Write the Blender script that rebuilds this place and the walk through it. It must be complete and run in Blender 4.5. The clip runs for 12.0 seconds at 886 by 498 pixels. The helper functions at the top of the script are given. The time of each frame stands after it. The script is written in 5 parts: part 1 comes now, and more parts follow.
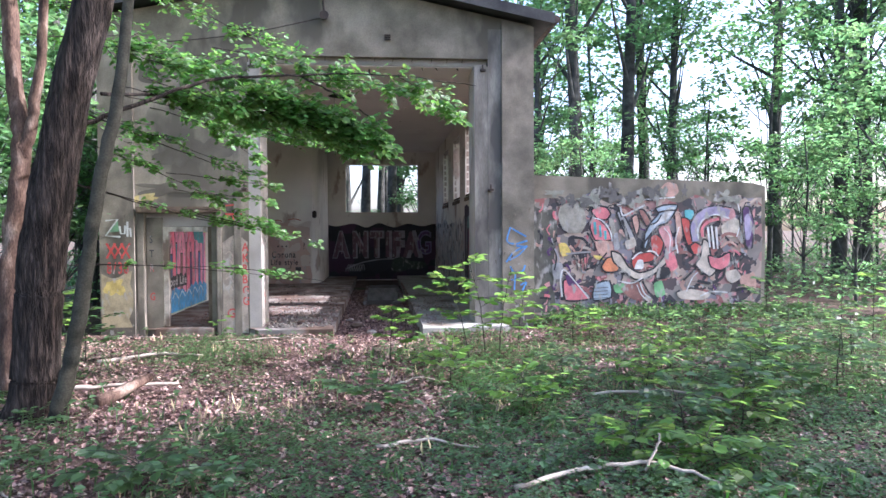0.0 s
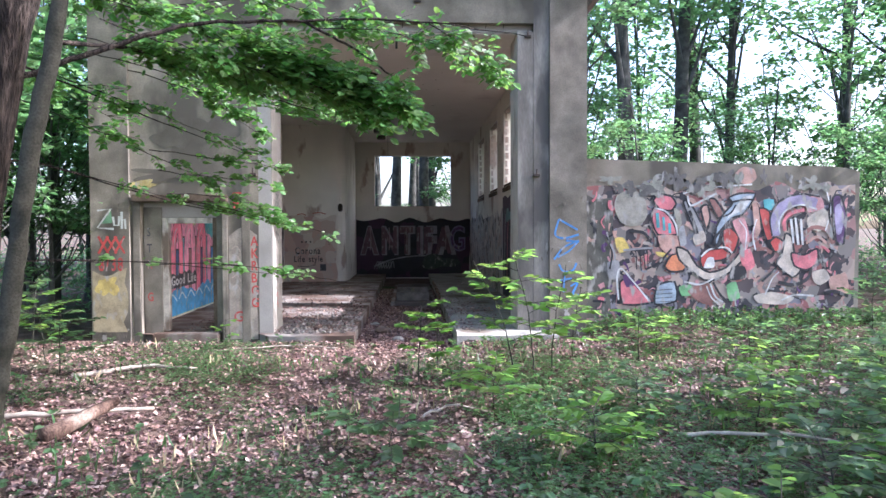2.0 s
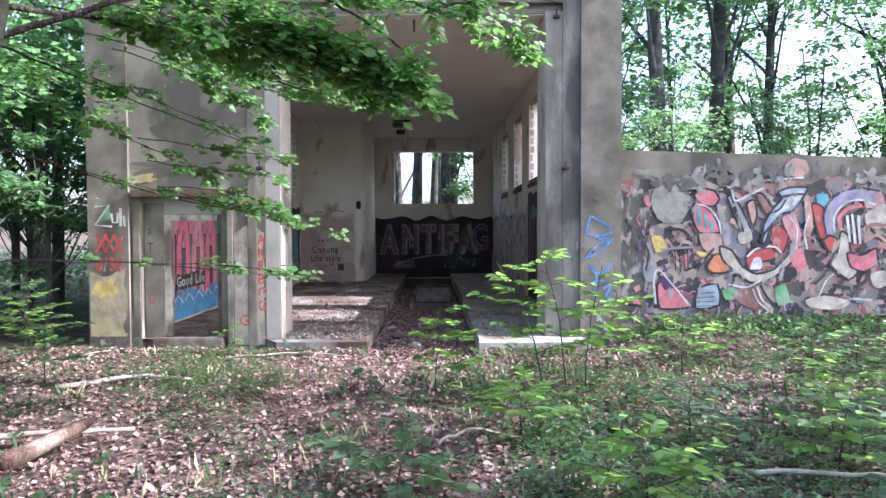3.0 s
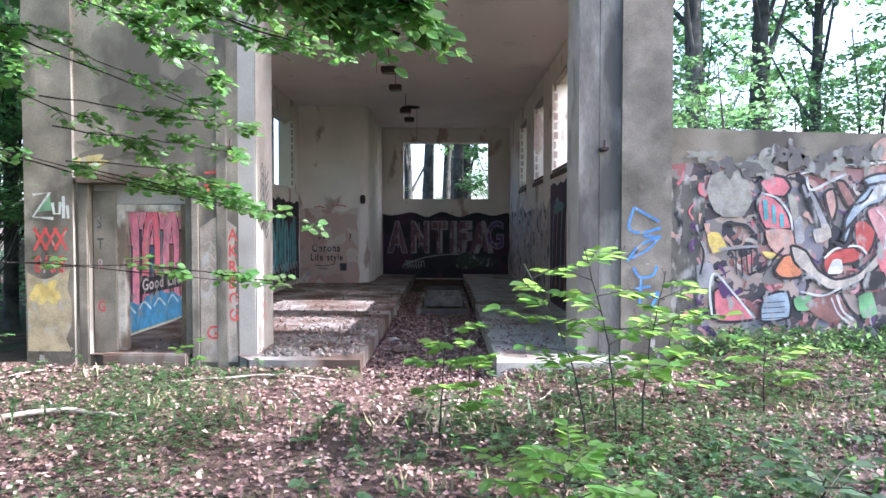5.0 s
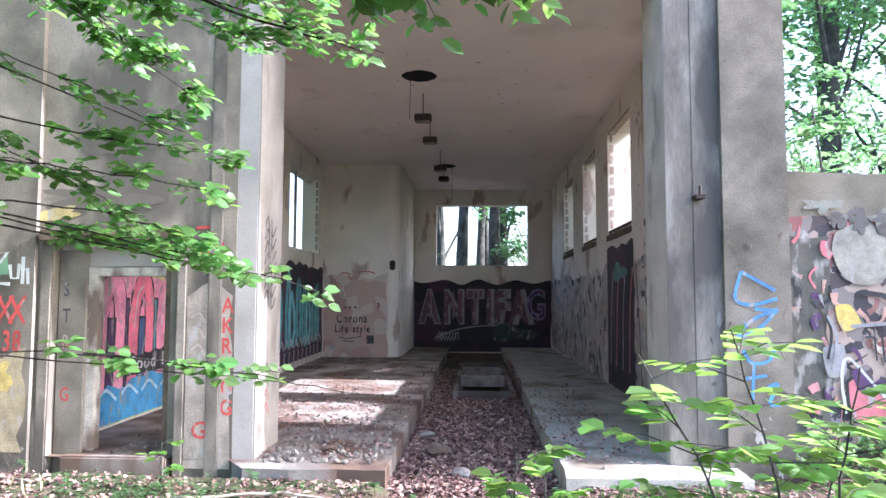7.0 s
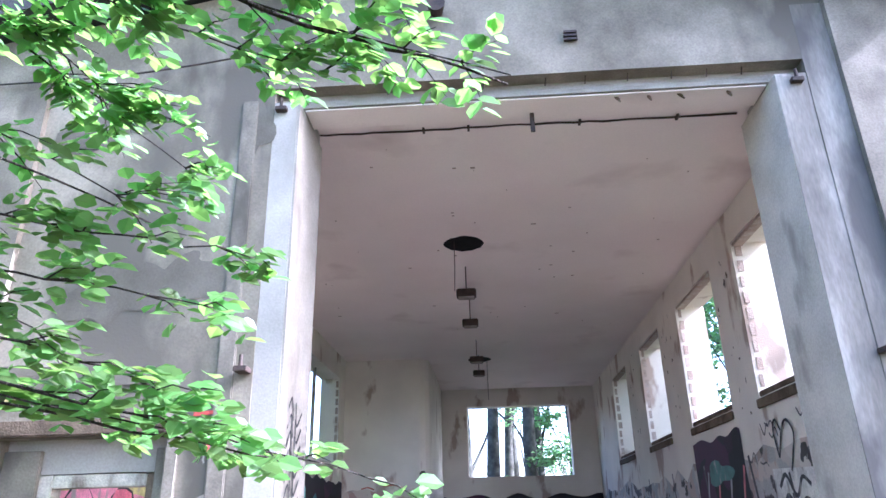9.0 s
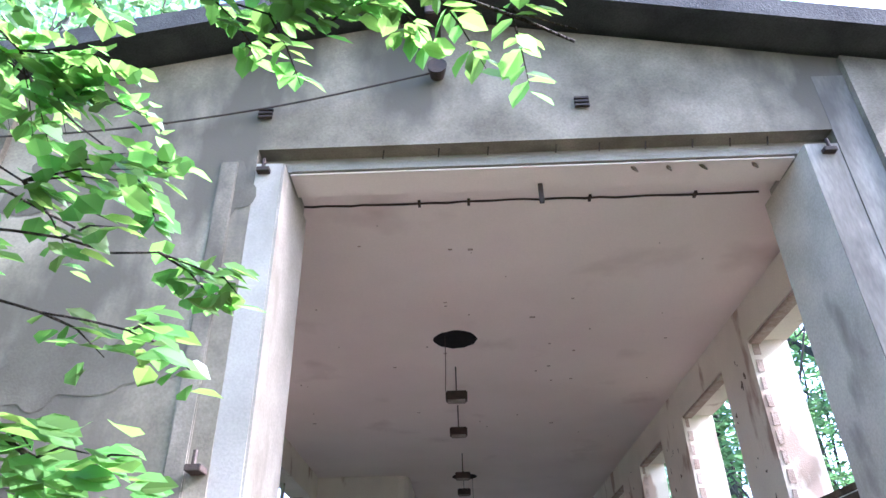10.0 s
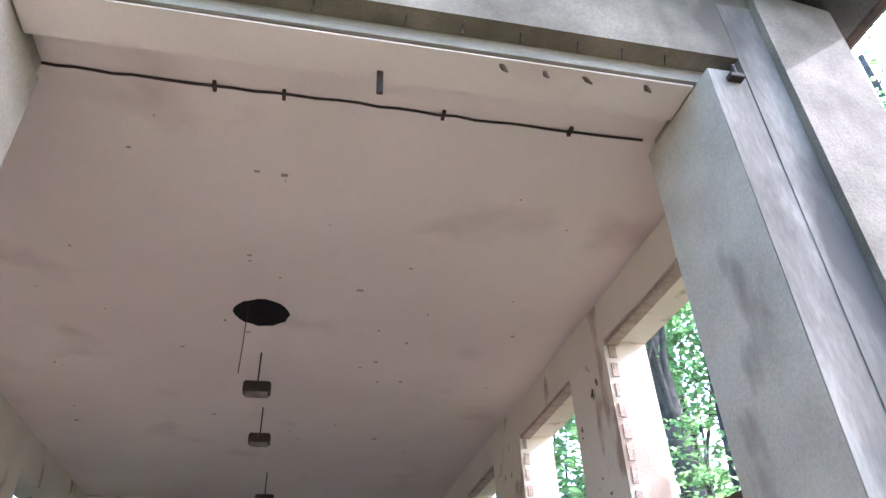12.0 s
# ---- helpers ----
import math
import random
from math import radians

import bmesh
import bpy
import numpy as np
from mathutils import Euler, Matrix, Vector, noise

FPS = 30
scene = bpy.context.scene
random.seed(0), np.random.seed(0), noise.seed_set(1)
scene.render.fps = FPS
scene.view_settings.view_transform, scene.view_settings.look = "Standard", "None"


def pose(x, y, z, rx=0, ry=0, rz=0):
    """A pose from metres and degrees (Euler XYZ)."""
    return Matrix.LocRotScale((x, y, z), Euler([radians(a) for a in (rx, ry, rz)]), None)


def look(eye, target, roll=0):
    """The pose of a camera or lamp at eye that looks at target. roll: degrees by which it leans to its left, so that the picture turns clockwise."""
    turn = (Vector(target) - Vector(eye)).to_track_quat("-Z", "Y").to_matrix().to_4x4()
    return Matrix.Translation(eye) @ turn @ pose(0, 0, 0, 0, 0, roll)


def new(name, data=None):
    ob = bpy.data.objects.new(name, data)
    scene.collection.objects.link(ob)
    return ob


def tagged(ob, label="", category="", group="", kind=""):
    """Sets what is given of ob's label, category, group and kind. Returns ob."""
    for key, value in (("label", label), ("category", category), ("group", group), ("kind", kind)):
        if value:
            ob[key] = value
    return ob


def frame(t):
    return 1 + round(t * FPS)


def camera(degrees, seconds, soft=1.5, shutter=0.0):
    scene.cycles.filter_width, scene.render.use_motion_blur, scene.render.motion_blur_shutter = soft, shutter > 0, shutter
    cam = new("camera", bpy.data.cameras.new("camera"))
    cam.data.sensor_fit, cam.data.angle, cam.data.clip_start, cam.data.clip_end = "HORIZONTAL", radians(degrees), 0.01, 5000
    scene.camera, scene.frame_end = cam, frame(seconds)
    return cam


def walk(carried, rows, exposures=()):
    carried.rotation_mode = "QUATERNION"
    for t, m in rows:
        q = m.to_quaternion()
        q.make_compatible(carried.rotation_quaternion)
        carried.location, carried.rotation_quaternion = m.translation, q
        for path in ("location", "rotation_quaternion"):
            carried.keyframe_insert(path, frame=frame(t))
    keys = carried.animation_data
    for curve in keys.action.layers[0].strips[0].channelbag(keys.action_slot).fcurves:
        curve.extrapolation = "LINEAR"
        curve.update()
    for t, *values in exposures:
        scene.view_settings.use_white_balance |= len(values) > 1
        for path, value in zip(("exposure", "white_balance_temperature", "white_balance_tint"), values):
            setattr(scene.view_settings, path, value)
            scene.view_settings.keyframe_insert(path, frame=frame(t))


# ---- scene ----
cam = camera(66.2, 12.0)
PATH = [
    (0, (-0.592, 0.09, 1.899), (-0.397, 2.08, 1.849), -0.3),
    (0.5, (-0.592, 0.475, 1.891), (-0.421, 2.467, 1.839), -0.2),
    (1, (-0.624, 0.944, 1.873), (-0.469, 2.937, 1.819), -0.2),
    (1.5, (-0.579, 1.381, 1.845), (-0.441, 3.375, 1.789), -0.3),
    (2, (-0.507, 1.869, 1.811), (-0.407, 3.866, 1.754), -0.2),
    (2.5, (-0.477, 2.319, 1.778), (-0.425, 4.317, 1.72), -0.1),
    (3, (-0.436, 2.749, 1.79), (-0.403, 4.748, 1.73), -0.2),
    (3.2, (-0.425, 2.939, 1.768), (-0.393, 4.938, 1.709), -0.2),
    (5, (-0.363, 4.631, 1.725), (-0.369, 6.63, 1.662), -0.0),
    (5.5, (-0.352, 5.099, 1.758), (-0.372, 7.098, 1.698), 0.1),
    (6, (-0.402, 5.561, 1.748), (-0.446, 7.561, 1.708), 0.2),
    (6.5, (-0.463, 6.004, 1.741), (-0.533, 8.003, 1.777), 0.1),
    (7, (-0.562, 6.478, 1.734), (-0.657, 8.471, 1.872), 0.2),
    (8.8, (-1.153, 8.121, 1.646), (-1.274, 10.001, 2.318), -1.2),
    (9, (-1.234, 8.267, 1.66), (-1.344, 10.123, 2.397), -1.3),
    (9.5, (-1.384, 8.659, 1.674), (-1.473, 10.428, 2.603), -1.4),
    (10, (-1.452, 9.069, 1.698), (-1.483, 10.777, 2.738), -1.4),
    (10.5, (-1.363, 9.484, 1.728), (-1.303, 11.132, 2.861), -1.1),
    (11, (-1.327, 9.92, 1.734), (-1.137, 11.546, 2.884), -1.5),
    (11.5, (-1.247, 10.372, 1.758), (-0.943, 11.984, 2.902), -2.3),
    (12, (-1.036, 10.81, 1.796), (-0.654, 12.418, 2.922), -2.5),
]
walk(cam, [(t, look(eye, target, roll)) for t, eye, target, roll in PATH],
     [(0, 2.4, 5600, 23), (5.5, 2.85, 5500, 21), (7.0, 3.1, 5500, 21), (9.0, 3.6, 5050, 26), (9.5, 3.68, 4850, 24), (10.0, 3.55, 5200, 24), (10.5, 3.6, 5300, 25), (11.5, 3.62, 5100, 22), (12.0, 3.7, 5500, 23)])

# ---------------------------------------------------------------- light
SUN_TO = Vector((1.0, -0.08, 0.74)).normalized()
sun = new("sun", bpy.data.lights.new("sun", "SUN"))
sun.data.energy, sun.data.angle, sun.data.color = 2.7, radians(0.5), (1.0, 0.96, 0.9)
sun.matrix_world = look((0, 0, 0), -SUN_TO)
world = bpy.data.worlds.new("world")
scene.world = world
world.use_nodes = True
wn = world.node_tree.nodes
sky = wn.new("ShaderNodeTexSky")
sky.sky_type, sky.sun_disc = "NISHITA", False
sky.sun_elevation = math.asin(SUN_TO.z)
sky.sun_rotation = math.atan2(SUN_TO.x, SUN_TO.y)
sky.dust_density = 4.0
world.node_tree.links.new(sky.outputs[0], wn["Background"].inputs[0])
wn["Background"].inputs[1].default_value = 0.15

# ---------------------------------------------------------------- materials
def surface(name, stops, scale=1.0, rough=0.9, bump=0.3, fine=40.0, detail=8.0, metal=0.0, vary=0.0, stain=None, bump_dist=0.01, grain=0.18, stretch=1.0):
    """Colour ramp over coarse noise, fine grain, optional stains; in world metres."""
    m = bpy.data.materials.new(name)
    m.use_nodes = True
    t, n = m.node_tree, m.node_tree.nodes
    b = n["Principled BSDF"]
    b.inputs["Roughness"].default_value, b.inputs["Metallic"].default_value = rough, metal
    if rough >= 0.9:
        b.inputs["Specular IOR Level"].default_value = 0.2
    g = n.new("ShaderNodeNewGeometry")
    a = n.new("ShaderNodeTexNoise")
    a.inputs["Scale"].default_value, a.inputs["Detail"].default_value = scale, detail
    f = n.new("ShaderNodeTexNoise")
    f.inputs["Scale"].default_value, f.inputs["Detail"].default_value = fine, 4.0
    sm = n.new("ShaderNodeMapping")
    sm.inputs["Scale"].default_value = (1, 1, stretch)
    t.links.new(g.outputs["Position"], sm.inputs["Vector"])
    for q in (a, f):
        t.links.new(sm.outputs[0], q.inputs["Vector"])
    r = n.new("ShaderNodeValToRGB")
    r.color_ramp.elements.remove(r.color_ramp.elements[1])
    for i, (p, c) in enumerate(stops):
        e = r.color_ramp.elements[0] if i == 0 else r.color_ramp.elements.new(p)
        e.position, e.color = p, (*c, 1)
    t.links.new(a.outputs["Fac"], r.inputs["Fac"])
    col = r.outputs["Color"]
    h = n.new("ShaderNodeHueSaturation")
    mul = n.new("ShaderNodeMapRange")
    mul.inputs["From Min"].default_value, mul.inputs["From Max"].default_value = 0.3, 0.7
    mul.inputs["To Min"].default_value, mul.inputs["To Max"].default_value = 1 - grain, 1 + grain
    t.links.new(f.outputs["Fac"], mul.inputs["Value"])
    t.links.new(mul.outputs[0], h.inputs["Value"])
    t.links.new(col, h.inputs["Color"])
    col = h.outputs["Color"]
    if stain:
        colour, s, lo, hi = stain
        sn = n.new("ShaderNodeTexNoise")
        sn.inputs["Scale"].default_value, sn.inputs["Detail"].default_value = s, 6.0
        mp = n.new("ShaderNodeMapping")
        mp.inputs["Location"].default_value = (7.3, 1.9, 4.1)
        mp.inputs["Scale"].default_value = (1, 1, 0.45)
        t.links.new(g.outputs["Position"], mp.inputs["Vector"])
        t.links.new(mp.outputs[0], sn.inputs["Vector"])
        sr = n.new("ShaderNodeMapRange")
        sr.inputs["From Min"].default_value, sr.inputs["From Max"].default_value = lo, hi
        t.links.new(sn.outputs["Fac"], sr.inputs["Value"])
        mx = n.new("ShaderNodeMix")
        mx.data_type = "RGBA"
        mx.inputs[7].default_value = (*colour, 1)
        t.links.new(sr.outputs[0], mx.inputs[0])
        t.links.new(col, mx.inputs[6])
        col = mx.outputs[2]
    if vary:
        hv = n.new("ShaderNodeHueSaturation")
        mr = n.new("ShaderNodeMapRange")
        mr.inputs["To Min"].default_value, mr.inputs["To Max"].default_value = 1 - vary, 1 + vary
        t.links.new(g.outputs["Random Per Island"], mr.inputs["Value"])
        t.links.new(mr.outputs[0], hv.inputs["Value"])
        mh = n.new("ShaderNodeMapRange")
        mh.inputs["To Min"].default_value, mh.inputs["To Max"].default_value = 0.475, 0.52
        t.links.new(g.outputs["Random Per Island"], mh.inputs["Value"])
        t.links.new(mh.outputs[0], hv.inputs["Hue"])
        t.links.new(col, hv.inputs["Color"])
        col = hv.outputs["Color"]
    t.links.new(col, b.inputs["Base Color"])
    if bump:
        bp = n.new("ShaderNodeBump")
        bp.inputs["Strength"].default_value, bp.inputs["Distance"].default_value = bump, bump_dist
        t.links.new(f.outputs["Fac"], bp.inputs["Height"])
        t.links.new(bp.outputs[0], b.inputs["Normal"])
    return m


def leaf_surface(name, colour, through_colour, vary=0.35, gloss=0.45):
    """Leaf: diffuse and translucent halves with a light gloss."""
    m = bpy.data.materials.new(name)
    m.use_nodes = True
    t, n = m.node_tree, m.node_tree.nodes
    b = n["Principled BSDF"]
    b.inputs["Roughness"].default_value = gloss
    g = n.new("ShaderNodeNewGeometry")
    out = n["Material Output"]
    tr = n.new("ShaderNodeBsdfTranslucent")
    mix = n.new("ShaderNodeMixShader")
    mix.inputs[0].default_value = 0.58
    for c, sock in ((colour, b.inputs["Base Color"]), (through_colour, tr.inputs["Color"])):
        h = n.new("ShaderNodeHueSaturation")
        h.inputs["Color"].default_value = (*c, 1)
        for name_, lo, hi in (("Value", 1 - vary, 1 + vary), ("Hue", 0.47, 0.515)):
            mr = n.new("ShaderNodeMapRange")
            mr.inputs["To Min"].default_value, mr.inputs["To Max"].default_value = lo, hi
            t.links.new(g.outputs["Random Per Island"], mr.inputs["Value"])
            t.links.new(mr.outputs[0], h.inputs[name_])
        t.links.new(h.outputs[0], sock)
    t.links.new(b.outputs[0], mix.inputs[1])
    t.links.new(tr.outputs[0], mix.inputs[2])
    t.links.new(mix.outputs[0], out.inputs["Surface"])
    return m


PAINTS = {}


def paint(r, g, b):
    """Sprayed paint of one colour, a little uneven and worn."""
    key = (r, g, b)
    if key not in PAINTS:
        c = Vector(key)
        PAINTS[key] = surface("spray_paint", [(0.35, c * 0.7), (0.6, c * 1.1)], 5.0, 0.6, 0.15, 60.0, stain=((0.33, 0.31, 0.28), 9.0, 0.56, 0.68))
    return PAINTS[key]


M_FACADE = surface("grey_render", [(0.32, (0.14, 0.122, 0.092)), (0.5, (0.22, 0.192, 0.148)), (0.68, (0.30, 0.262, 0.205))], 1.7, 0.93, 0.16, 55.0, stain=((0.115, 0.102, 0.082), 1.1, 0.50, 0.60), grain=0.13)
M_PILLAR = surface("pillar_render", [(0.32, (0.13, 0.115, 0.09)), (0.55, (0.21, 0.184, 0.147)), (0.7, (0.285, 0.25, 0.2))], 2.3, 0.93, 0.16, 55.0, stain=((0.095, 0.084, 0.068), 1.3, 0.51, 0.62), grain=0.15)
M_INNER = surface("cream_limewash", [(0.3, (0.66, 0.61, 0.53)), (0.7, (0.78, 0.73, 0.64))], 1.1, 0.95, 0.3, 60.0, stain=((0.42, 0.33, 0.27), 1.6, 0.59, 0.64), grain=0.07)
M_CEIL = surface("ceiling_plaster", [(0.3, (0.76, 0.68, 0.63)), (0.7, (0.83, 0.75, 0.70))], 0.7, 0.95, 0.1, 60.0, stain=((0.58, 0.49, 0.45), 0.9, 0.6, 0.8), grain=0.03)
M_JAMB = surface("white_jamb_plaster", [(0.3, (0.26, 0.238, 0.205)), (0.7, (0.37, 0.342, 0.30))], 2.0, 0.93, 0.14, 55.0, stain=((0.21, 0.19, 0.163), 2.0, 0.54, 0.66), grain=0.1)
M_REVEAL = surface("reveal_render", [(0.3, (0.29, 0.268, 0.24)), (0.7, (0.40, 0.372, 0.335))], 1.8, 0.93, 0.14, 55.0, stain=((0.27, 0.25, 0.22), 1.5, 0.52, 0.62), grain=0.08)
M_SLAB = surface("dusty_concrete", [(0.3, (0.20, 0.18, 0.16)), (0.7, (0.33, 0.30, 0.27))], 1.8, 0.95, 0.5, 60.0, stain=((0.12, 0.08, 0.06), 1.6, 0.38, 0.58))
M_LIME = surface("chipped_limewash", [(0.3, (0.40, 0.362, 0.305)), (0.7, (0.53, 0.485, 0.415))], 2.4, 0.94, 0.15, 55.0, stain=((0.26, 0.23, 0.195), 2.6, 0.58, 0.70), grain=0.1)
M_SLAB_CLEAN = surface("bare_concrete", [(0.3, (0.27, 0.262, 0.225)), (0.7, (0.40, 0.385, 0.34))], 1.5, 0.95, 0.4, 60.0, stain=((0.17, 0.14, 0.11), 1.2, 0.52, 0.64))
M_PIT = surface("dark_concrete", [(0.3, (0.06, 0.05, 0.045)), (0.7, (0.14, 0.115, 0.10))], 2.0, 0.85, 0.4, 50.0)
M_BRICK = surface("raw_brick", [(0.3, (0.30, 0.22, 0.18)), (0.7, (0.44, 0.38, 0.33))], 7.0, 0.95, 0.6, 60.0)
M_SOIL = surface("forest_soil", [(0.3, (0.055, 0.036, 0.028)), (0.55, (0.11, 0.072, 0.055)), (0.75, (0.17, 0.12, 0.095))], 3.0, 0.97, 0.9, 55.0, bump_dist=0.03, stain=((0.05, 0.07, 0.03), 0.6, 0.5, 0.62))
M_LITTER = surface("dead_leaves", [(0.3, (0.085, 0.042, 0.036)), (0.5, (0.18, 0.1, 0.085)), (0.7, (0.36, 0.27, 0.225))], 9.0, 0.65, 0.2, 80.0, vary=0.75)
M_BARK = surface("dark_bark", [(0.3, (0.008, 0.006, 0.005)), (0.5, (0.026, 0.02, 0.016)), (0.68, (0.065, 0.05, 0.04))], 24.0, 0.95, 1.0, 60.0, bump_dist=0.04, grain=0.45, stretch=0.16)
M_SMOOTH = surface("grey_green_bark", [(0.3, (0.02, 0.02, 0.014)), (0.7, (0.06, 0.057, 0.042))], 6.0, 0.9, 0.5, 60.0, grain=0.3)
M_FARBARK = surface("pale_beech_bark", [(0.3, (0.028, 0.029, 0.026)), (0.7, (0.095, 0.095, 0.085))], 4.0, 0.9, 0.4, 40.0, grain=0.25)
M_DEAD = surface("peeled_bark", [(0.35, (0.05, 0.03, 0.022)), (0.55, (0.12, 0.076, 0.055)), (0.7, (0.26, 0.195, 0.15))], 7.0, 0.9, 0.9, 60.0, grain=0.35, stretch=0.4)
M_STICK = surface("pale_dead_wood", [(0.3, (0.22, 0.17, 0.13)), (0.7, (0.48, 0.42, 0.34))], 6.0, 0.9, 0.5, 80.0)
M_IRON = surface("rusted_iron", [(0.3, (0.02, 0.017, 0.015)), (0.7, (0.07, 0.045, 0.035))], 9.0, 0.7, 0.4, 80.0, metal=0.3)
M_FELT = surface("roofing_felt", [(0.3, (0.03, 0.032, 0.035)), (0.7, (0.075, 0.075, 0.075))], 2.0, 0.9, 0.5, 60.0)
M_TIMBER = surface("old_timber", [(0.3, (0.07, 0.05, 0.035)), (0.7, (0.18, 0.135, 0.095))], 5.0, 0.9, 0.5, 60.0)
M_FRAME = surface("weathered_frame", [(0.3, (0.38, 0.34, 0.28)), (0.7, (0.6, 0.55, 0.47))], 5.0, 0.85, 0.4, 60.0, stain=((0.16, 0.12, 0.09), 3.0, 0.5, 0.6))
M_STONE = surface("rubble", [(0.3, (0.13, 0.11, 0.095)), (0.7, (0.27, 0.24, 0.21))], 5.0, 0.95, 0.5, 50.0, vary=0.4)
M_LEAF = leaf_surface("beech_leaf", (0.085, 0.185, 0.05), (0.18, 0.38, 0.075))
M_LEAF_FAR = leaf_surface("forest_leaf", (0.08, 0.145, 0.07), (0.19, 0.38, 0.14), 0.45)
M_HERB = leaf_surface("herb_leaf", (0.07, 0.125, 0.06), (0.16, 0.30, 0.09), 0.5, 0.34)
M_YOUNG = leaf_surface("sapling_leaf", (0.085, 0.18, 0.035), (0.25, 0.46, 0.09), 0.3)
M_DRY = surface("dry_grass", [(0.3, (0.25, 0.2, 0.11)), (0.7, (0.4, 0.33, 0.2))], 6.0, 0.9, 0.0, 60.0, vary=0.4)

# ---------------------------------------------------------------- mesh helpers
def mesh_from(name, verts, faces, material, smooth=False):
    me = bpy.data.meshes.new(name)
    me.from_pydata([tuple(v) for v in verts], [], faces)
    me.materials.append(material)
    if smooth:
        me.polygons.foreach_set("use_smooth", [True] * len(me.polygons))
    me.update()
    return me


def part(name, bm, material, parent=None, label="", smooth=False):
    """Link a bmesh as one mesh object, under a thing or a part."""
    me = bpy.data.meshes.new(name)
    bmesh.ops.recalc_face_normals(bm, faces=bm.faces)
    bm.to_mesh(me)
    bm.free()
    me.materials.append(material)
    if smooth:
        me.polygons.foreach_set("use_smooth", [True] * len(me.polygons))
    ob = new(name, me)
    ob.parent = parent
    if label:
        ob["label"] = label
    return ob


def hold(name, me, parent=None):
    ob = new(name, me)
    ob.parent = parent
    return ob


def block(x0, x1, y0, y1, z0, z1, bm=None, bevel=0.0):
    bm = bm or bmesh.new()
    made = bmesh.ops.create_cube(bm, size=1.0, matrix=Matrix.Translation(((x0 + x1) / 2, (y0 + y1) / 2, (z0 + z1) / 2)) @ Matrix.Diagonal((x1 - x0, y1 - y0, z1 - z0, 1)))
    if bevel:
        edges = list({e for v in made["verts"] for e in v.link_edges})
        bmesh.ops.bevel(bm, geom=edges, offset=bevel, segments=2, affect="EDGES")
    return bm


def wall_slab(axis, p0, p1, a0, a1, z0, z1, holes=(), top=None, step=0.35, rough=0.0):
    """A wall of thickness p0..p1 across `axis`, running a0..a1 and z0..z1, with real holes (a, a, z, z)."""
    def cuts(lo, hi, inner):
        c = sorted({lo, hi, *[v for v in inner if lo < v < hi]})
        out = []
        for u, v in zip(c, c[1:]):
            k = max(1, round((v - u) / step))
            out += [u + (v - u) * i / k for i in range(k)]
        return out + [hi]
    us = cuts(a0, a1, [h for q in holes for h in q[:2]])
    ws = cuts(z0, z1, [h for q in holes for h in q[2:]])
    solid = {}
    for i in range(len(us) - 1):
        for j in range(len(ws) - 1):
            u, w = (us[i] + us[i + 1]) / 2, (ws[j] + ws[j + 1]) / 2
            solid[i, j] = not any(h[0] < u < h[1] and h[2] < w < h[3] for h in holes)
    bm = bmesh.new()
    verts = {}

    def vert(i, j, k):
        if (i, j, k) not in verts:
            u, w, p = us[i], ws[j], (p0, p1)[k]
            if top and j == len(ws) - 1:
                w = top(u)
            if rough:
                d = noise.noise_vector(Vector((u * 2.3, w * 2.3, k * 9.0))) * rough
                u, w, p = u + d.x, w + d.y, p + d.z * 0.5
            verts[i, j, k] = bm.verts.new((p, u, w) if axis == "x" else (u, p, w))
        return verts[i, j, k]
    for (i, j), s in solid.items():
        if not s:
            continue
        for k in (0, 1):
            bm.faces.new([vert(i, j, k), vert(i + 1, j, k), vert(i + 1, j + 1, k), vert(i, j + 1, k)])
        for di, dj, a, b in ((-1, 0, (0, 0), (0, 1)), (1, 0, (1, 0), (1, 1)), (0, -1, (0, 0), (1, 0)), (0, 1, (0, 1), (1, 1))):
            if not solid.get((i + di, j + dj), False):
                bm.faces.new([vert(i + a[0], j + a[1], 0), vert(i + b[0], j + b[1], 0), vert(i + b[0], j + b[1], 1), vert(i + a[0], j + a[1], 1)])
    return bm


def tube(points, radii, sides=8, bm=None, wobble=0.0, close=True):
    """A tapered tube along points."""
    bm = bm or bmesh.new()
    pts = [Vector(p) for p in points]
    rings = []
    up = Vector((0.31, 0.17, 0.93))
    for i, p in enumerate(pts):
        d = (pts[min(i + 1, len(pts) - 1)] - pts[max(i - 1, 0)]).normalized()
        a = d.cross(up if abs(d.dot(up)) < 0.95 else Vector((1, 0, 0))).normalized()
        b = d.cross(a)
        ring = []
        for s in range(sides):
            th = 2 * math.pi * s / sides
            o = a * math.cos(th) + b * math.sin(th)
            r = radii[i] * (1 + wobble * noise.noise(p * 2.1 + o * 1.7))
            ring.append(bm.verts.new(p + o * r))
        rings.append(ring)
    for r0, r1 in zip(rings, rings[1:]):
        for s in range(sides):
            bm.faces.new((r0[s], r0[(s + 1) % sides], r1[(s + 1) % sides], r1[s]))
    if close:
        bm.faces.new(rings[0])
        bm.faces.new(rings[-1])
    return bm


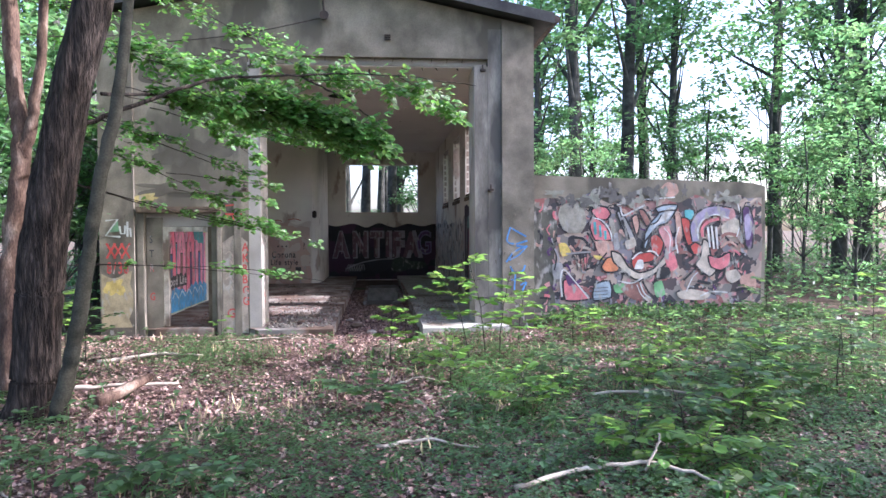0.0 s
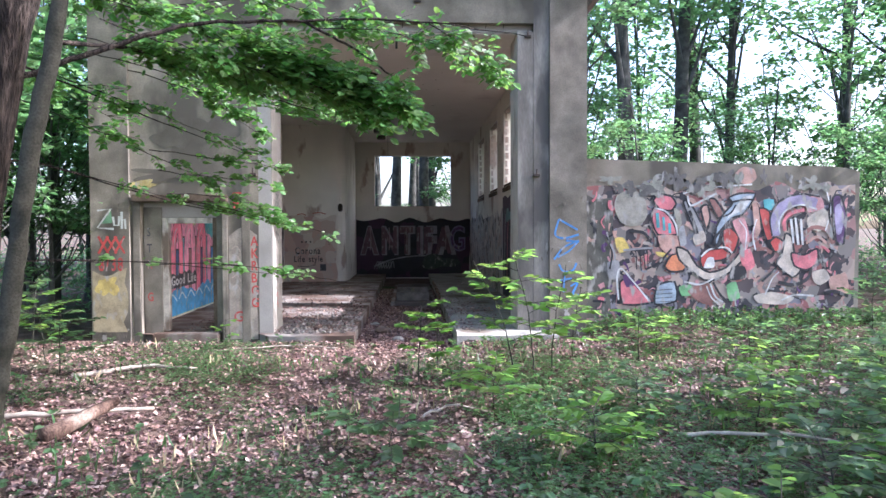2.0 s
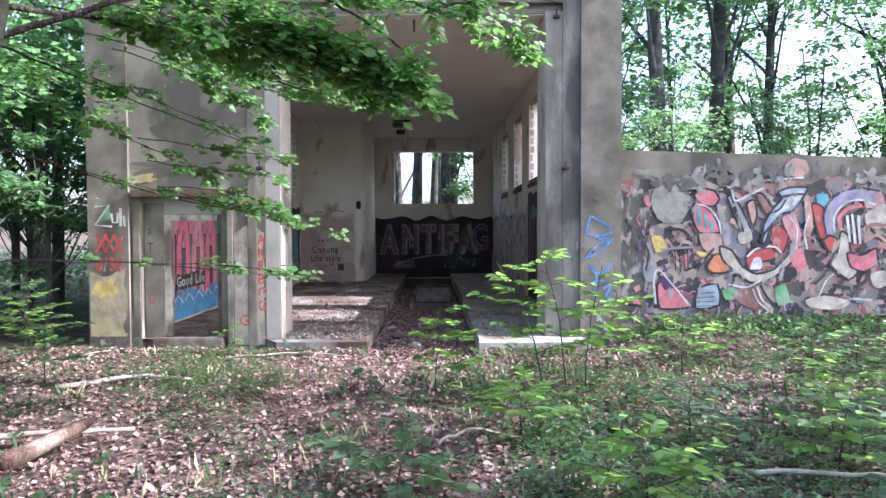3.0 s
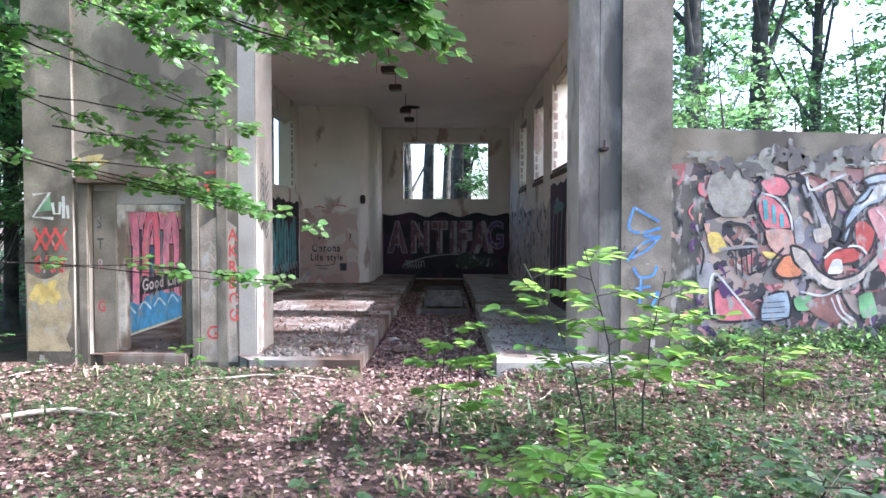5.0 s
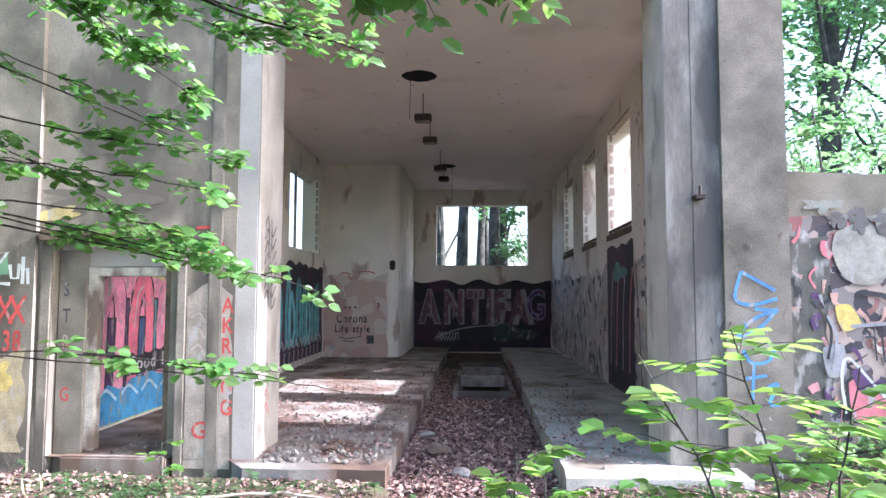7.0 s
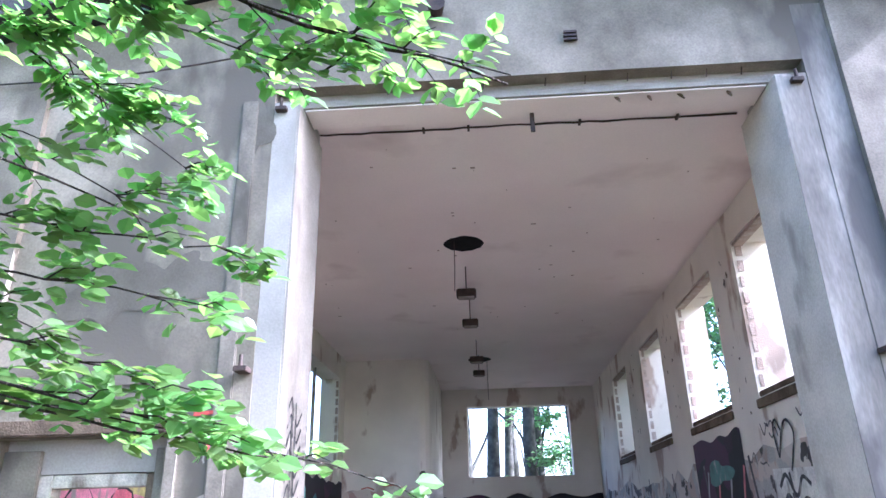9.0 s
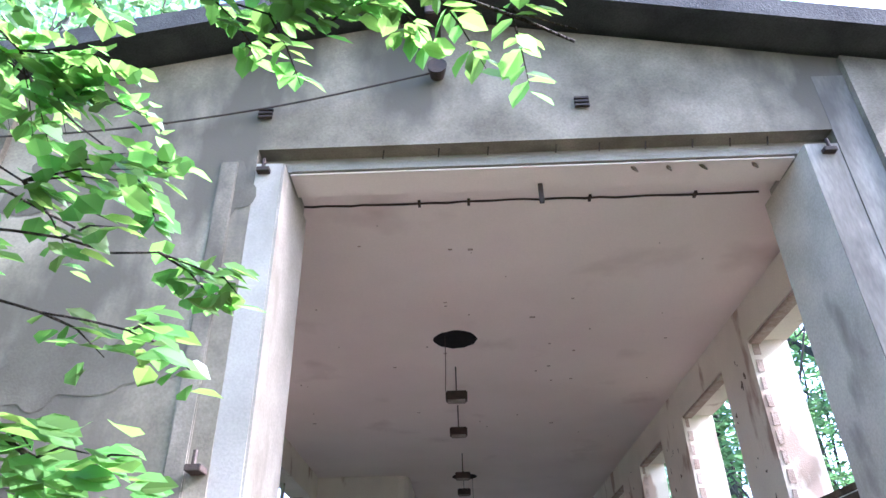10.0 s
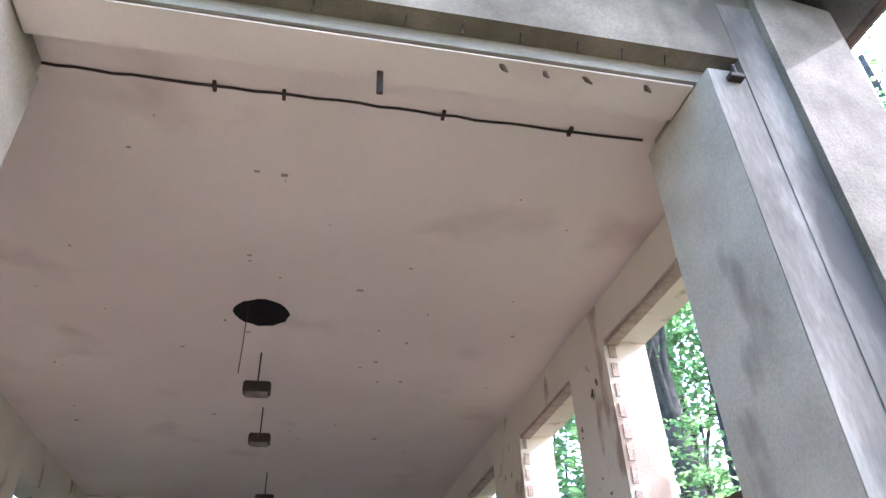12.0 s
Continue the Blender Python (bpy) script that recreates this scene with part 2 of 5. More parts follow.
def smooth_path(pts, n=6, jitter=0.0, rng=random):
    """Catmull-Rom points through pts."""
    p = [Vector(q) for q in pts]
    p = [p[0] * 2 - p[1]] + p + [p[-1] * 2 - p[-2]]
    out = []
    for i in range(1, len(p) - 2):
        for k in range(n):
            t = k / n
            out.append(0.5 * (2 * p[i] + (p[i + 1] - p[i - 1]) * t + (2 * p[i - 1] - 5 * p[i] + 4 * p[i + 1] - p[i + 2]) * t * t + (3 * p[i] - p[i - 1] - 3 * p[i + 1] + p[i + 2]) * t ** 3))
    out.append(p[-2])
    if jitter:
        out = [q + Vector((rng.uniform(-1, 1), rng.uniform(-1, 1), rng.uniform(-1, 1))) * jitter for q in out]
    return out


LEAF_SHAPE = ((0.0, 0.0, 0.0), (0.33, 0.28, 0.06), (0.33, 0.66, 0.05), (0.0, 1.0, -0.08), (-0.33, 0.66, 0.05), (-0.33, 0.28, 0.06))


class Leaves:
    """Collects many folded leaves into one mesh."""
    def __init__(self):
        self.v, self.f = [], []

    def add(self, at, along, normal, size, plain=False, wide=0.33):
        along = Vector(along).normalized()
        side = along.cross(Vector(normal))
        if side.length < 1e-4:
            side = along.cross(Vector((0.3, 0.5, 0.8)))
        side.normalize()
        nor = side.cross(along)
        k = len(self.v)
        at = Vector(at)
        if plain:
            for a, b in ((0, 0), (wide, 0.5), (0, 1), (-wide, 0.5)):
                self.v.append(at + (side * a + along * b + nor * (0.12 if a else 0)) * size)
            self.f += [(k, k + 1, k + 2), (k, k + 2, k + 3)]
        else:
            for a, b, c in LEAF_SHAPE:
                self.v.append(at + (side * a + along * b + nor * c) * size)
            self.f += [(k, k + 1, k + 2, k + 3), (k, k + 3, k + 4, k + 5)]

    def mesh(self, name, material):
        return mesh_from(name, self.v, self.f, material)


def rand_dir(rng, flat=1.0):
    while True:
        v = Vector((rng.uniform(-1, 1), rng.uniform(-1, 1), rng.uniform(-1, 1)))
        if 0.05 < v.length < 1:
            v.z *= flat
            return v.normalized()

# ---------------------------------------------------------------- ground
def height(x, y):
    """Forest floor: nearly level, sunk a little between the slabs and inside the shed."""
    h = 0.05 * noise.noise(Vector((x * 0.35, y * 0.35, 0))) + 0.025 * noise.noise(Vector((x * 1.3, y * 1.3, 3)))
    rise = max(0.0, min(1.0, (7 - y) / 7)) * 0.12
    h += rise
    if x > 2.6 and y > 11.5:
        h += 0.22 * min(1, (y - 11.5) / 2) * min(1, (x - 2.6) / 0.6)
    if 13.0 < y < 29.4 and -5.6 < x < 2.4:
        h = -0.14 + 0.03 * noise.noise(Vector((x * 2, y * 2, 7)))
    elif 12.0 < y <= 13.0 and -1.5 < x < 0.3:
        h -= 0.12 * (y - 12.0)
    if -0.9 < x < 0.1 and 19.1 < y < 24.5:
        h = -1.0
    r = math.hypot(x, y - 8)
    return h + (0.6 * noise.noise(Vector((x * 0.03, y * 0.03, 1))) * min(1, max(0, (r - 25) / 30)))


def ground_sheet():
    def line(lo, hi, step, extra, far):
        c = set(np.round(np.arange(lo, hi + 0.01, step), 3).tolist()) | set(extra)
        g = 2.0
        a, b = lo, hi
        while b < far:
            b += g
            a -= g
            c |= {round(a, 2), round(b, 2)}
            g *= 1.35
        return sorted(c)
    xs = line(-9, 10, 0.22, (-0.905, -0.895, 0.095, 0.105), 1500)
    ys = line(-2, 31, 0.22, (12.99, 13.01, 19.095, 19.105, 24.495, 24.505), 1500)
    v = [(x, y, height(x, y)) for y in ys for x in xs]
    n = len(xs)
    f = [(j * n + i, j * n + i + 1, (j + 1) * n + i + 1, (j + 1) * n + i) for j in range(len(ys) - 1) for i in range(n - 1)]
    ob = new("ground", mesh_from("ground", v, f, M_SOIL, True))
    tagged(ob, "brown woodland floor of soil and leaf litter", "ground", kind="structure")


ground_sheet()

# ---------------------------------------------------------------- engine shed: shell
BACK = 29.1
wall_front = part("wall_front", wall_slab("y", 13.30, 13.45, -5.65, 2.46, -0.3, 5.9, [(-3.0, 1.6, -0.3, 5.27), (-4.92, -3.60, -0.3, 2.28)], lambda u: 6.75 - 0.20 * abs(u + 1.6), rough=0.003), M_FACADE)
tagged(wall_front, "grey rendered gable wall with damp stains and tags", "wall", kind="structure")
part("inner_leaf", wall_slab("y", 13.45, 13.78, -5.60, 2.42, -0.3, 5.9, [(-2.78, 1.36, -0.3, 5.15), (-4.66, -3.72, -0.3, 2.03)], lambda u: 6.70 - 0.20 * abs(u + 1.6), rough=0.01), M_REVEAL, wall_front, "pale plastered reveal with chipped edges")
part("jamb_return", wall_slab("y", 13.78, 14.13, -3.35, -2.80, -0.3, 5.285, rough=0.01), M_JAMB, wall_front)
part("jamb_plaster", wall_slab("x", 1.335, 1.40, 13.312, 14.128, -0.25, 5.124, step=0.12, rough=0.003), M_LIME, wall_front, "pale limewashed reveal with chipped edges")
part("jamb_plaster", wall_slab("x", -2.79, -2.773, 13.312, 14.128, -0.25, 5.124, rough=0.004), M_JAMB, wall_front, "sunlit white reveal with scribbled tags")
part("soffit", block(-2.765, 1.33, 13.465, 13.775, 5.128, 5.142), M_CEIL, wall_front, "pale plastered lintel underside")
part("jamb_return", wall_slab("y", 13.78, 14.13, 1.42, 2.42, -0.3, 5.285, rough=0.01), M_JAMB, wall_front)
M_STAINED = surface("rain_stained_render", [(0.3, (0.14, 0.125, 0.105)), (0.5, (0.22, 0.198, 0.17)), (0.7, (0.36, 0.33, 0.285))], 3.4, 0.93, 0.14, 55.0, stain=((0.105, 0.095, 0.085), 1.7, 0.5, 0.62), grain=0.14, stretch=0.22)
part("jamb_facing", wall_slab("y", 13.303, 13.448, 1.3375, 1.598, -0.25, 5.13, rough=0.004), M_STAINED, wall_front, "rain-stained grey render beside the opening")
part("jamb_facing", wall_slab("y", 13.297, 13.299, 1.602, 1.868, -0.25, 5.85), M_STAINED, wall_front, "rain-stained grey render beside the opening")
part("jamb_facing", wall_slab("y", 13.306, 13.448, -2.998, -2.792, -0.25, 5.13, rough=0.004), M_REVEAL, wall_front)
for x0, x1, name in ((1.87, 2.50, "pilaster"), (-5.70, -5.08, "pilaster")):
    part(name, wall_slab("y", 13.24, 13.30, x0, x1, -0.3, 5.9, (), lambda u: 6.72 - 0.20 * abs(u + 1.6), rough=0.003), M_PILLAR, wall_front, "grey concrete corner pilaster")
part("pilaster", block(-3.28, -3.14, 13.285, 13.30, -0.2, 5.15, bevel=0.01), M_PILLAR, wall_front, "narrow rendered strip")
for x0, x1 in ((-5.04, -4.92), (-3.60, -3.50)):
    part("door_surround", block(x0, x1, 13.278, 13.30, -0.1, 2.28, bevel=0.01), M_PILLAR, wall_front)
part("door_surround", block(-5.04, -3.50, 13.22, 13.30, 2.283, 2.40, bevel=0.012), M_TIMBER, wall_front, "weathered lintel over the doorway")

WINDOWS_R = [(14.85, 16.55, 2.9, 4.85), (17.5, 19.4, 2.9, 4.85), (20.7, 22.4, 2.9, 4.85), (24.0, 25.8, 2.9, 4.85)]
wall_right = part("wall_right", wall_slab("x", 1.95, 2.42, 14.13, BACK + 0.5, -0.3, 5.9, WINDOWS_R, rough=0.012), M_INNER)
tagged(wall_right, "cream limewashed side wall with open window holes", "wall", kind="structure")
WINDOWS_L = [(21.2, 24.0, 2.82, 4.75)]
wall_left = part("wall_left", wall_slab("x", -5.60, -5.1, 14.13, 19.3, -0.3, 5.9, rough=0.01), M_INNER)
tagged(wall_left, "cream side wall painted with bright graffiti", "wall", kind="structure")
part("rear_length", wall_slab("x", -5.10, -4.65, 19.3, BACK + 0.5, -0.3, 5.9, WINDOWS_L, rough=0.01), M_INNER, wall_left)
wall_back = part("wall_back", wall_slab("y", BACK, BACK + 0.45, -5.60, 2.42, -0.3, 5.9, [(-1.86, 1.19, 2.75, 4.77)], rough=0.01), M_INNER)
tagged(wall_back, "cream end wall with dark graffiti under a wide opening", "wall", kind="structure")

# projecting closet in the rear corner
bm = bmesh.new()
ring = [(-4.648, 24.6), (-2.86, 24.6), (-2.72, 24.66), (-2.64, 24.78), (-2.62, 24.95), (-2.62, BACK - 0.002), (-4.648, BACK - 0.002)]
low, high = [bm.verts.new((x, y, -0.2)) for x, y in ring], [bm.verts.new((x, y, 5.285)) for x, y in ring]
for i in range(len(ring)):
    j = (i + 1) % len(ring)
    bm.faces.new((low[i], low[j], high[j], high[i]))
bm.faces.new(low)
bm.faces.new(high)
wall_closet = part("wall_closet", bm, M_INNER)
tagged(wall_closet, "cream projecting corner wall with peeling pink dado", "wall", kind="structure")

bm = block(-5.6, 2.42, 13.785, BACK, 5.29, 5.40)
ceiling = part("ceiling", bm, M_CEIL)
tagged(ceiling, "stained pinkish plaster ceiling with small holes", "ceiling", kind="structure")

# pitched roof with dark verge
roof = new("roof", None)
tagged(roof, "dark felt gable roof with timber verge", "roof", kind="structure")
for s in (-1, 1):
    bm = bmesh.new()
    v = []
    for y in (13.0, BACK + 0.9):
        for d, z in ((0, 6.82), (4.42, 5.927), (4.42, 6.067), (0, 6.96)):
            v.append(bm.verts.new((-1.6 + s * d, y, z)))
    for q in ((0, 1, 2, 3), (7, 6, 5, 4), (0, 4, 5, 1), (1, 5, 6, 2), (2, 6, 7, 3), (3, 7, 4, 0)):
        bm.faces.new([v[i] for i in q])
    part("roof_slope", bm, M_FELT, roof)
    bm = bmesh.new()
    v = []
    for y in (12.94, 12.995):
        for d, z in ((0, 6.78), (4.45, 5.882), (4.45, 6.087), (0, 6.985)):
            v.append(bm.verts.new((-1.6 + s * d, y, z)))
    for q in ((0, 1, 2, 3), (7, 6, 5, 4), (0, 4, 5, 1), (1, 5, 6, 2), (2, 6, 7, 3), (3, 7, 4, 0)):
        bm.faces.new([v[i] for i in q])
    part("verge_board", bm, M_FELT, roof, "dark weathered verge board")
    part("gutter", tube([(-1.6 + s * 4.5, 13.0, 5.99), (-1.6 + s * 4.5, BACK + 0.8, 5.96)], [0.07, 0.07], 10), M_IRON, roof)

# slabs, pit
for x0, x1, y0, name, lab in ((-5.09, -1.42, 13.02, "floor_slab_left", "dusty cracked concrete platform strewn with rubble"), (0.28, 1.94, 12.85, "floor_slab_right", "bare concrete platform beside the track bed")):
    bm = bmesh.new()
    ny, nx = 60, 16
    y1 = BACK - 0.01
    grid = {}
    for j in range(ny + 1):
        for i in range(nx + 1):
            x, y = x0 + (x1 - x0) * i / nx, y0 + (y1 - y0) * j / ny
            z = 0.10 + 0.012 * noise.noise(Vector((x * 2, y * 2, 5)))
            if (i == nx and x0 < -2) or (i == 0 and x0 > 0):
                x += 0.05 * noise.noise(Vector((y * 1.7, 1, 2)))
            if j == 0:
                y += 0.10 * noise.noise(Vector((x * 1.9, 4, 2))) + (0.62 if x < -2.85 else 0.0)
                z -= 0.02
            if y > 25:
                z -= 0.05 * min(1, (y - 25))
            grid[i, j] = bm.verts.new((x, y, z))
    for j in range(ny):
        for i in range(nx):
            bm.faces.new((grid[i, j], grid[i + 1, j], grid[i + 1, j + 1], grid[i, j + 1]))
    edge = [e for e in bm.edges if e.is_boundary]
    ext = bmesh.ops.extrude_edge_only(bm, edges=edge)
    for q in ext["geom"]:
        if isinstance(q, bmesh.types.BMVert):
            q.co.z = -0.45
    tagged(part(name, bm, M_SLAB if x0 < 0 else M_SLAB_CLEAN), lab, "floor", kind="structure")
pit = new("inspection_pit", None)
tagged(pit, "sunken concrete inspection pit between the platforms", "pit", kind="structure")
# the two cross kerbs get a darker concrete than the long ones
for x0, x1, y0, y1 in ((-0.97, -0.88, 19.0, 24.7), (0.08, 0.17, 19.0, 24.7), (-0.878, 0.078, 19.0, 19.14), (-0.878, 0.078, 24.5, 24.64)):
    part("pit_kerb", block(x0, x1, y0, y1, -1.0, 0.0, bevel=0.015), M_SLAB if y1 - y0 > 1 else M_PIT, pit)
for y in (21.5, 23.2):
    part("pit_beam", block(-0.878, 0.078, y, y + 0.16, -0.24, 0.0, bevel=0.015), M_STONE, pit, "pale concrete cross beam")
part("pit_beam", block(-0.46, -0.34, 21.67, 23.19, -0.22, -0.01, bevel=0.01), M_STONE, pit, "pale concrete cross beam")

# low garden-style wall beside the shed
low_wall = part("wall_low", wall_slab("y", 13.62, 13.92, 2.503, 7.52, -0.4, 2.95, (), lambda u: 3.04 - 0.03 * (u - 2.5) - (0.07 * max(0, u - 7.2) / 0.3) + 0.02 * noise.noise(Vector((u * 3, 0, 0))), step=0.25, rough=0.005), M_FACADE)
tagged(low_wall, "weathered grey concrete wall covered in a mural", "wall", kind="structure")

# ---------------------------------------------------------------- graffiti
LAYER = {}
FACES = {
    "mural": (low_wall, lambda u, z, d: (2.5 + u, 13.615 - d, z)),
    "front": (wall_front, lambda u, z, d: (u, 13.2955 - d, z)),
    "pil": (wall_front, lambda u, z, d: (u, 13.2355 - d, z)),
    "back": (wall_back, lambda u, z, d: (u, BACK - 0.012 - d, z)),
    "left": (wall_left, lambda u, z, d: (-5.09 + d, u, z)),
    "rear": (wall_left, lambda u, z, d: (-4.638 + d, u, z)),
    "right": (wall_right, lambda u, z, d: (1.938 - d, -u, z)),
    "lining": (wall_front, lambda u, z, d: (u, 13.398 - d, z)),
    "closet": (wall_closet, lambda u, z, d: (u, 24.594 - d, z)),
    "jamb": (wall_front, lambda u, z, d: (-2.768 + d, u, z)),
}
GRNG = random.Random(77)


def depth(face):
    LAYER[face] = LAYER.get(face, 0) + 1
    return (0.00008 if face == "mural" else 0.0002) * LAYER[face]


def flat_shape(face, outline, colour, name="painted_shape"):
    """A thin skin of paint on a wall, from an outline in wall metres."""
    owner, place = FACES[face]
    d = depth(face)
    me = mesh_from(name, [place(u, z, d) for u, z in outline], [tuple(range(len(outline)))], colour)
    return hold(name, me, owner)


def blob(face, u, z, ru, rz, turn, colour, ragged=0.12, n=26):
    s = GRNG.uniform(0, 50)
    c, sn = math.cos(turn), math.sin(turn)
    out = []
    for i in range(n):
        a = 2 * math.pi * i / n
        r = 1 + ragged * 2 * noise.noise(Vector((math.cos(a) * 1.4, math.sin(a) * 1.4, s)))
        x, y = math.cos(a) * ru * r, math.sin(a) * rz * r
        out.append((u + x * c - y * sn, z + x * sn + y * c))
    flat_shape(face, out, colour)


def stroke(face, pts, width, colour, taper=False, bend=True):
    """A brush or spray line."""
    p = smooth_path([(a, b, 0) for a, b in pts], 5) if bend and len(pts) > 2 else [Vector((a, b, 0)) for a, b in pts]
    left, right = [], []
    n = len(p)
    for i, q in enumerate(p):
        d = (p[min(i + 1, n - 1)] - p[max(i - 1, 0)]).normalized()
        w = width * (0.5 if not taper else 0.5 * (1 - 0.8 * i / n)) * GRNG.uniform(0.85, 1.15)
        o = Vector((-d.y, d.x, 0)) * w
        left.append(q + o)
        right.append(q - o)
    owner, place = FACES[face]
    d = depth(face)
    v = [place(q.x, q.y, d) for q in left + right]
    f = [(i, i + 1, n + i + 1, n + i) for i in range(n - 1)]
    hold("painted_line", mesh_from("painted_line", v, f, colour), owner)


def letters(face, text, u, z, size, colour, stretch=1.0, bold=0.0, gap=0.0, drop=0.0, tilt=0.0):
    """Lettering letter by letter, starting at u, z; drop runs it downwards."""
    owner, place = FACES[face]
    for ch in text:
        if ch == " ":
            u += size * 0.5 * stretch
            continue
        cu = bpy.data.curves.new("letter", "FONT")
        cu.body, cu.size, cu.offset, cu.resolution_u = ch, size, bold, 3
        tmp = bpy.data.objects.new("letter", cu)
        me = bpy.data.meshes.new_from_object(tmp)
        bpy.data.objects.remove(tmp)
        d = depth(face)
        wide = max([v.co.x for v in me.vertices], default=0.3)
        ct, st = math.cos(tilt), math.sin(tilt)
        for v in me.vertices:
            a, b = v.co.x * stretch, v.co.y
            v.co = place(u + a * ct - b * st, z + a * st + b * ct, d)
        me.materials.clear()
        me.materials.append(colour)
        hold("letter", me, owner)
        if drop:
            z -= drop
        else:
            u += wide * stretch + size * 0.08 + gap


BLACK, WHITE, RED = paint(0.02, 0.02, 0.024), paint(0.60, 0.59, 0.57), paint(0.42, 0.06, 0.05)
PINK, CREAM, BLUE = paint(0.52, 0.25, 0.25), paint(0.52, 0.44, 0.36), paint(0.07, 0.22, 0.48)
TEAL, GREY, ORANGE = paint(0.10, 0.36, 0.39), paint(0.31, 0.30, 0.30), paint(0.62, 0.22, 0.10)
PURPLE, YELLOW, ROSE = paint(0.10, 0.04, 0.13), paint(0.68, 0.50, 0.13), paint(0.62, 0.18, 0.2)
PALEBLUE, DARK, BROWN = paint(0.31, 0.37, 0.43), paint(0.06, 0.055, 0.06), paint(0.26, 0.12, 0.10)
OLIVE, SALMON, GREEN = paint(0.24, 0.235, 0.19), paint(0.49, 0.29, 0.23), paint(0.16, 0.36, 0.16)


def worn_layers(name, colours, scale, distort, gaps):
    """Many layers of old spray paint, broken up over the bare wall."""
    m = surface(name, [(0.3, (0.3, 0.29, 0.27)), (0.7, (0.44, 0.42, 0.4))], 1.0, 0.75, 0.2, 50.0)
    t, n = m.node_tree, m.node_tree.nodes
    b = n["Principled BSDF"]
    old = b.inputs["Base Color"].links[0].from_socket
    g = n.new("ShaderNodeNewGeometry")
    dn = n.new("ShaderNodeTexNoise")
    dn.inputs["Scale"].default_value, dn.inputs["Detail"].default_value = scale * 0.5, 5.0
    add = n.new("ShaderNodeVectorMath")
    add.operation = "MULTIPLY_ADD"
    add.inputs[1].default_value = (distort, distort, distort)
    t.links.new(g.outputs["Position"], dn.inputs["Vector"])
    t.links.new(dn.outputs["Color"], add.inputs[0])
    t.links.new(g.outputs["Position"], add.inputs[2])
    v = n.new("ShaderNodeTexVoronoi")
    v.inputs["Scale"].default_value = scale
    t.links.new(add.outputs[0], v.inputs["Vector"])
    sep = n.new("ShaderNodeSeparateColor")
    t.links.new(v.outputs["Color"], sep.inputs[0])
    r = n.new("ShaderNodeValToRGB")
    r.color_ramp.interpolation = "CONSTANT"
    r.color_ramp.elements.remove(r.color_ramp.elements[1])
    for i, c in enumerate(colours):
        e = r.color_ramp.elements[0] if i == 0 else r.color_ramp.elements.new(i / len(colours))
        e.position, e.color = i / len(colours), (*c, 1)
    t.links.new(sep.outputs[0], r.inputs["Fac"])
    gn = n.new("ShaderNodeTexNoise")
    gn.inputs["Scale"].default_value, gn.inputs["Detail"].default_value = 3.5, 8.0
    t.links.new(g.outputs["Position"], gn.inputs["Vector"])
    mr = n.new("ShaderNodeMapRange")
    mr.inputs["From Min"].default_value, mr.inputs["From Max"].default_value = gaps, gaps + 0.06
    t.links.new(gn.outputs["Fac"], mr.inputs["Value"])
    mx = n.new("ShaderNodeMix")
    mx.data_type = "RGBA"
    t.links.new(mr.outputs[0], mx.inputs[0])
    t.links.new(r.outputs["Color"], mx.inputs[6])
    t.links.new(old, mx.inputs[7])
    t.links.new(mx.outputs[2], b.inputs["Base Color"])
    return m


M_MURAL = worn_layers("layered_spray_paint", [(0.05, 0.045, 0.05), (0.36, 0.2, 0.18), (0.22, 0.19, 0.17), (0.42, 0.32, 0.26), (0.08, 0.06, 0.06), (0.28, 0.11, 0.1), (0.22, 0.2, 0.22), (0.34, 0.26, 0.22)], 5.0, 0.8, 0.66)
M_DIRTY = worn_layers("scribbled_limewash", [(0.5, 0.44, 0.38), (0.34, 0.27, 0.23), (0.55, 0.5, 0.44), (0.07, 0.06, 0.06), (0.46, 0.36, 0.3)], 4.0, 0.8, 0.5)
M_PEEL = worn_layers("peeling_pink_dado", [(0.52, 0.36, 0.29), (0.50, 0.38, 0.31), (0.58, 0.5, 0.42), (0.44, 0.30, 0.25)], 3.0, 0.6, 0.6)
M_MASS = worn_layers("dark_background_paint", [(0.035, 0.02, 0.035), (0.03, 0.028, 0.035), (0.06, 0.025, 0.05), (0.02, 0.02, 0.024)], 1.6, 0.8, 0.72)


def wavy_patch(face, u0, u1, z0, z1, colour, wave=0.08, freq=2.2, n=30):
    s = GRNG.uniform(0, 90)
    top = [(u0 + (u1 - u0) * i / n, z1 + wave * 2 * noise.noise(Vector((i * freq * (u1 - u0) / n, s, 0)))) for i in range(n + 1)]
    side = [(u1 + wave * noise.noise(Vector((k * 1.3, s, 4))), z1 + (z0 - z1) * k / 6) for k in range(1, 6)]
    flat_shape(face, [(u0, z0), (u1, z0)] + side[::-1] + top[::-1], colour, "painted_ground")


def rounded(face, pts, colour, edged=False):
    """A painted shape with soft corners, with or without a dark outline."""
    p = [Vector((a, b, 0)) for a, b in pts]
    n = len(p)
    ring = []
    for i in range(n):
        q0, q1, q2, q3 = p[i - 1], p[i], p[(i + 1) % n], p[(i + 2) % n]
        for k in range(4):
            t = k / 4
            ring.append(q1.lerp(q2, t) + 0.3 * ((q2 - q0) * t * (1 - t) ** 2 - (q3 - q1) * t * t * (1 - t)))
    flat_shape(face, [(q.x, q.y) for q in ring], colour)
    if edged:
        stroke(face, [(q.x, q.y) for q in ring + ring[:1]], 0.035, BLACK, bend=False)


TAN, LILAC = paint(0.32, 0.295, 0.24), paint(0.33, 0.28, 0.40)
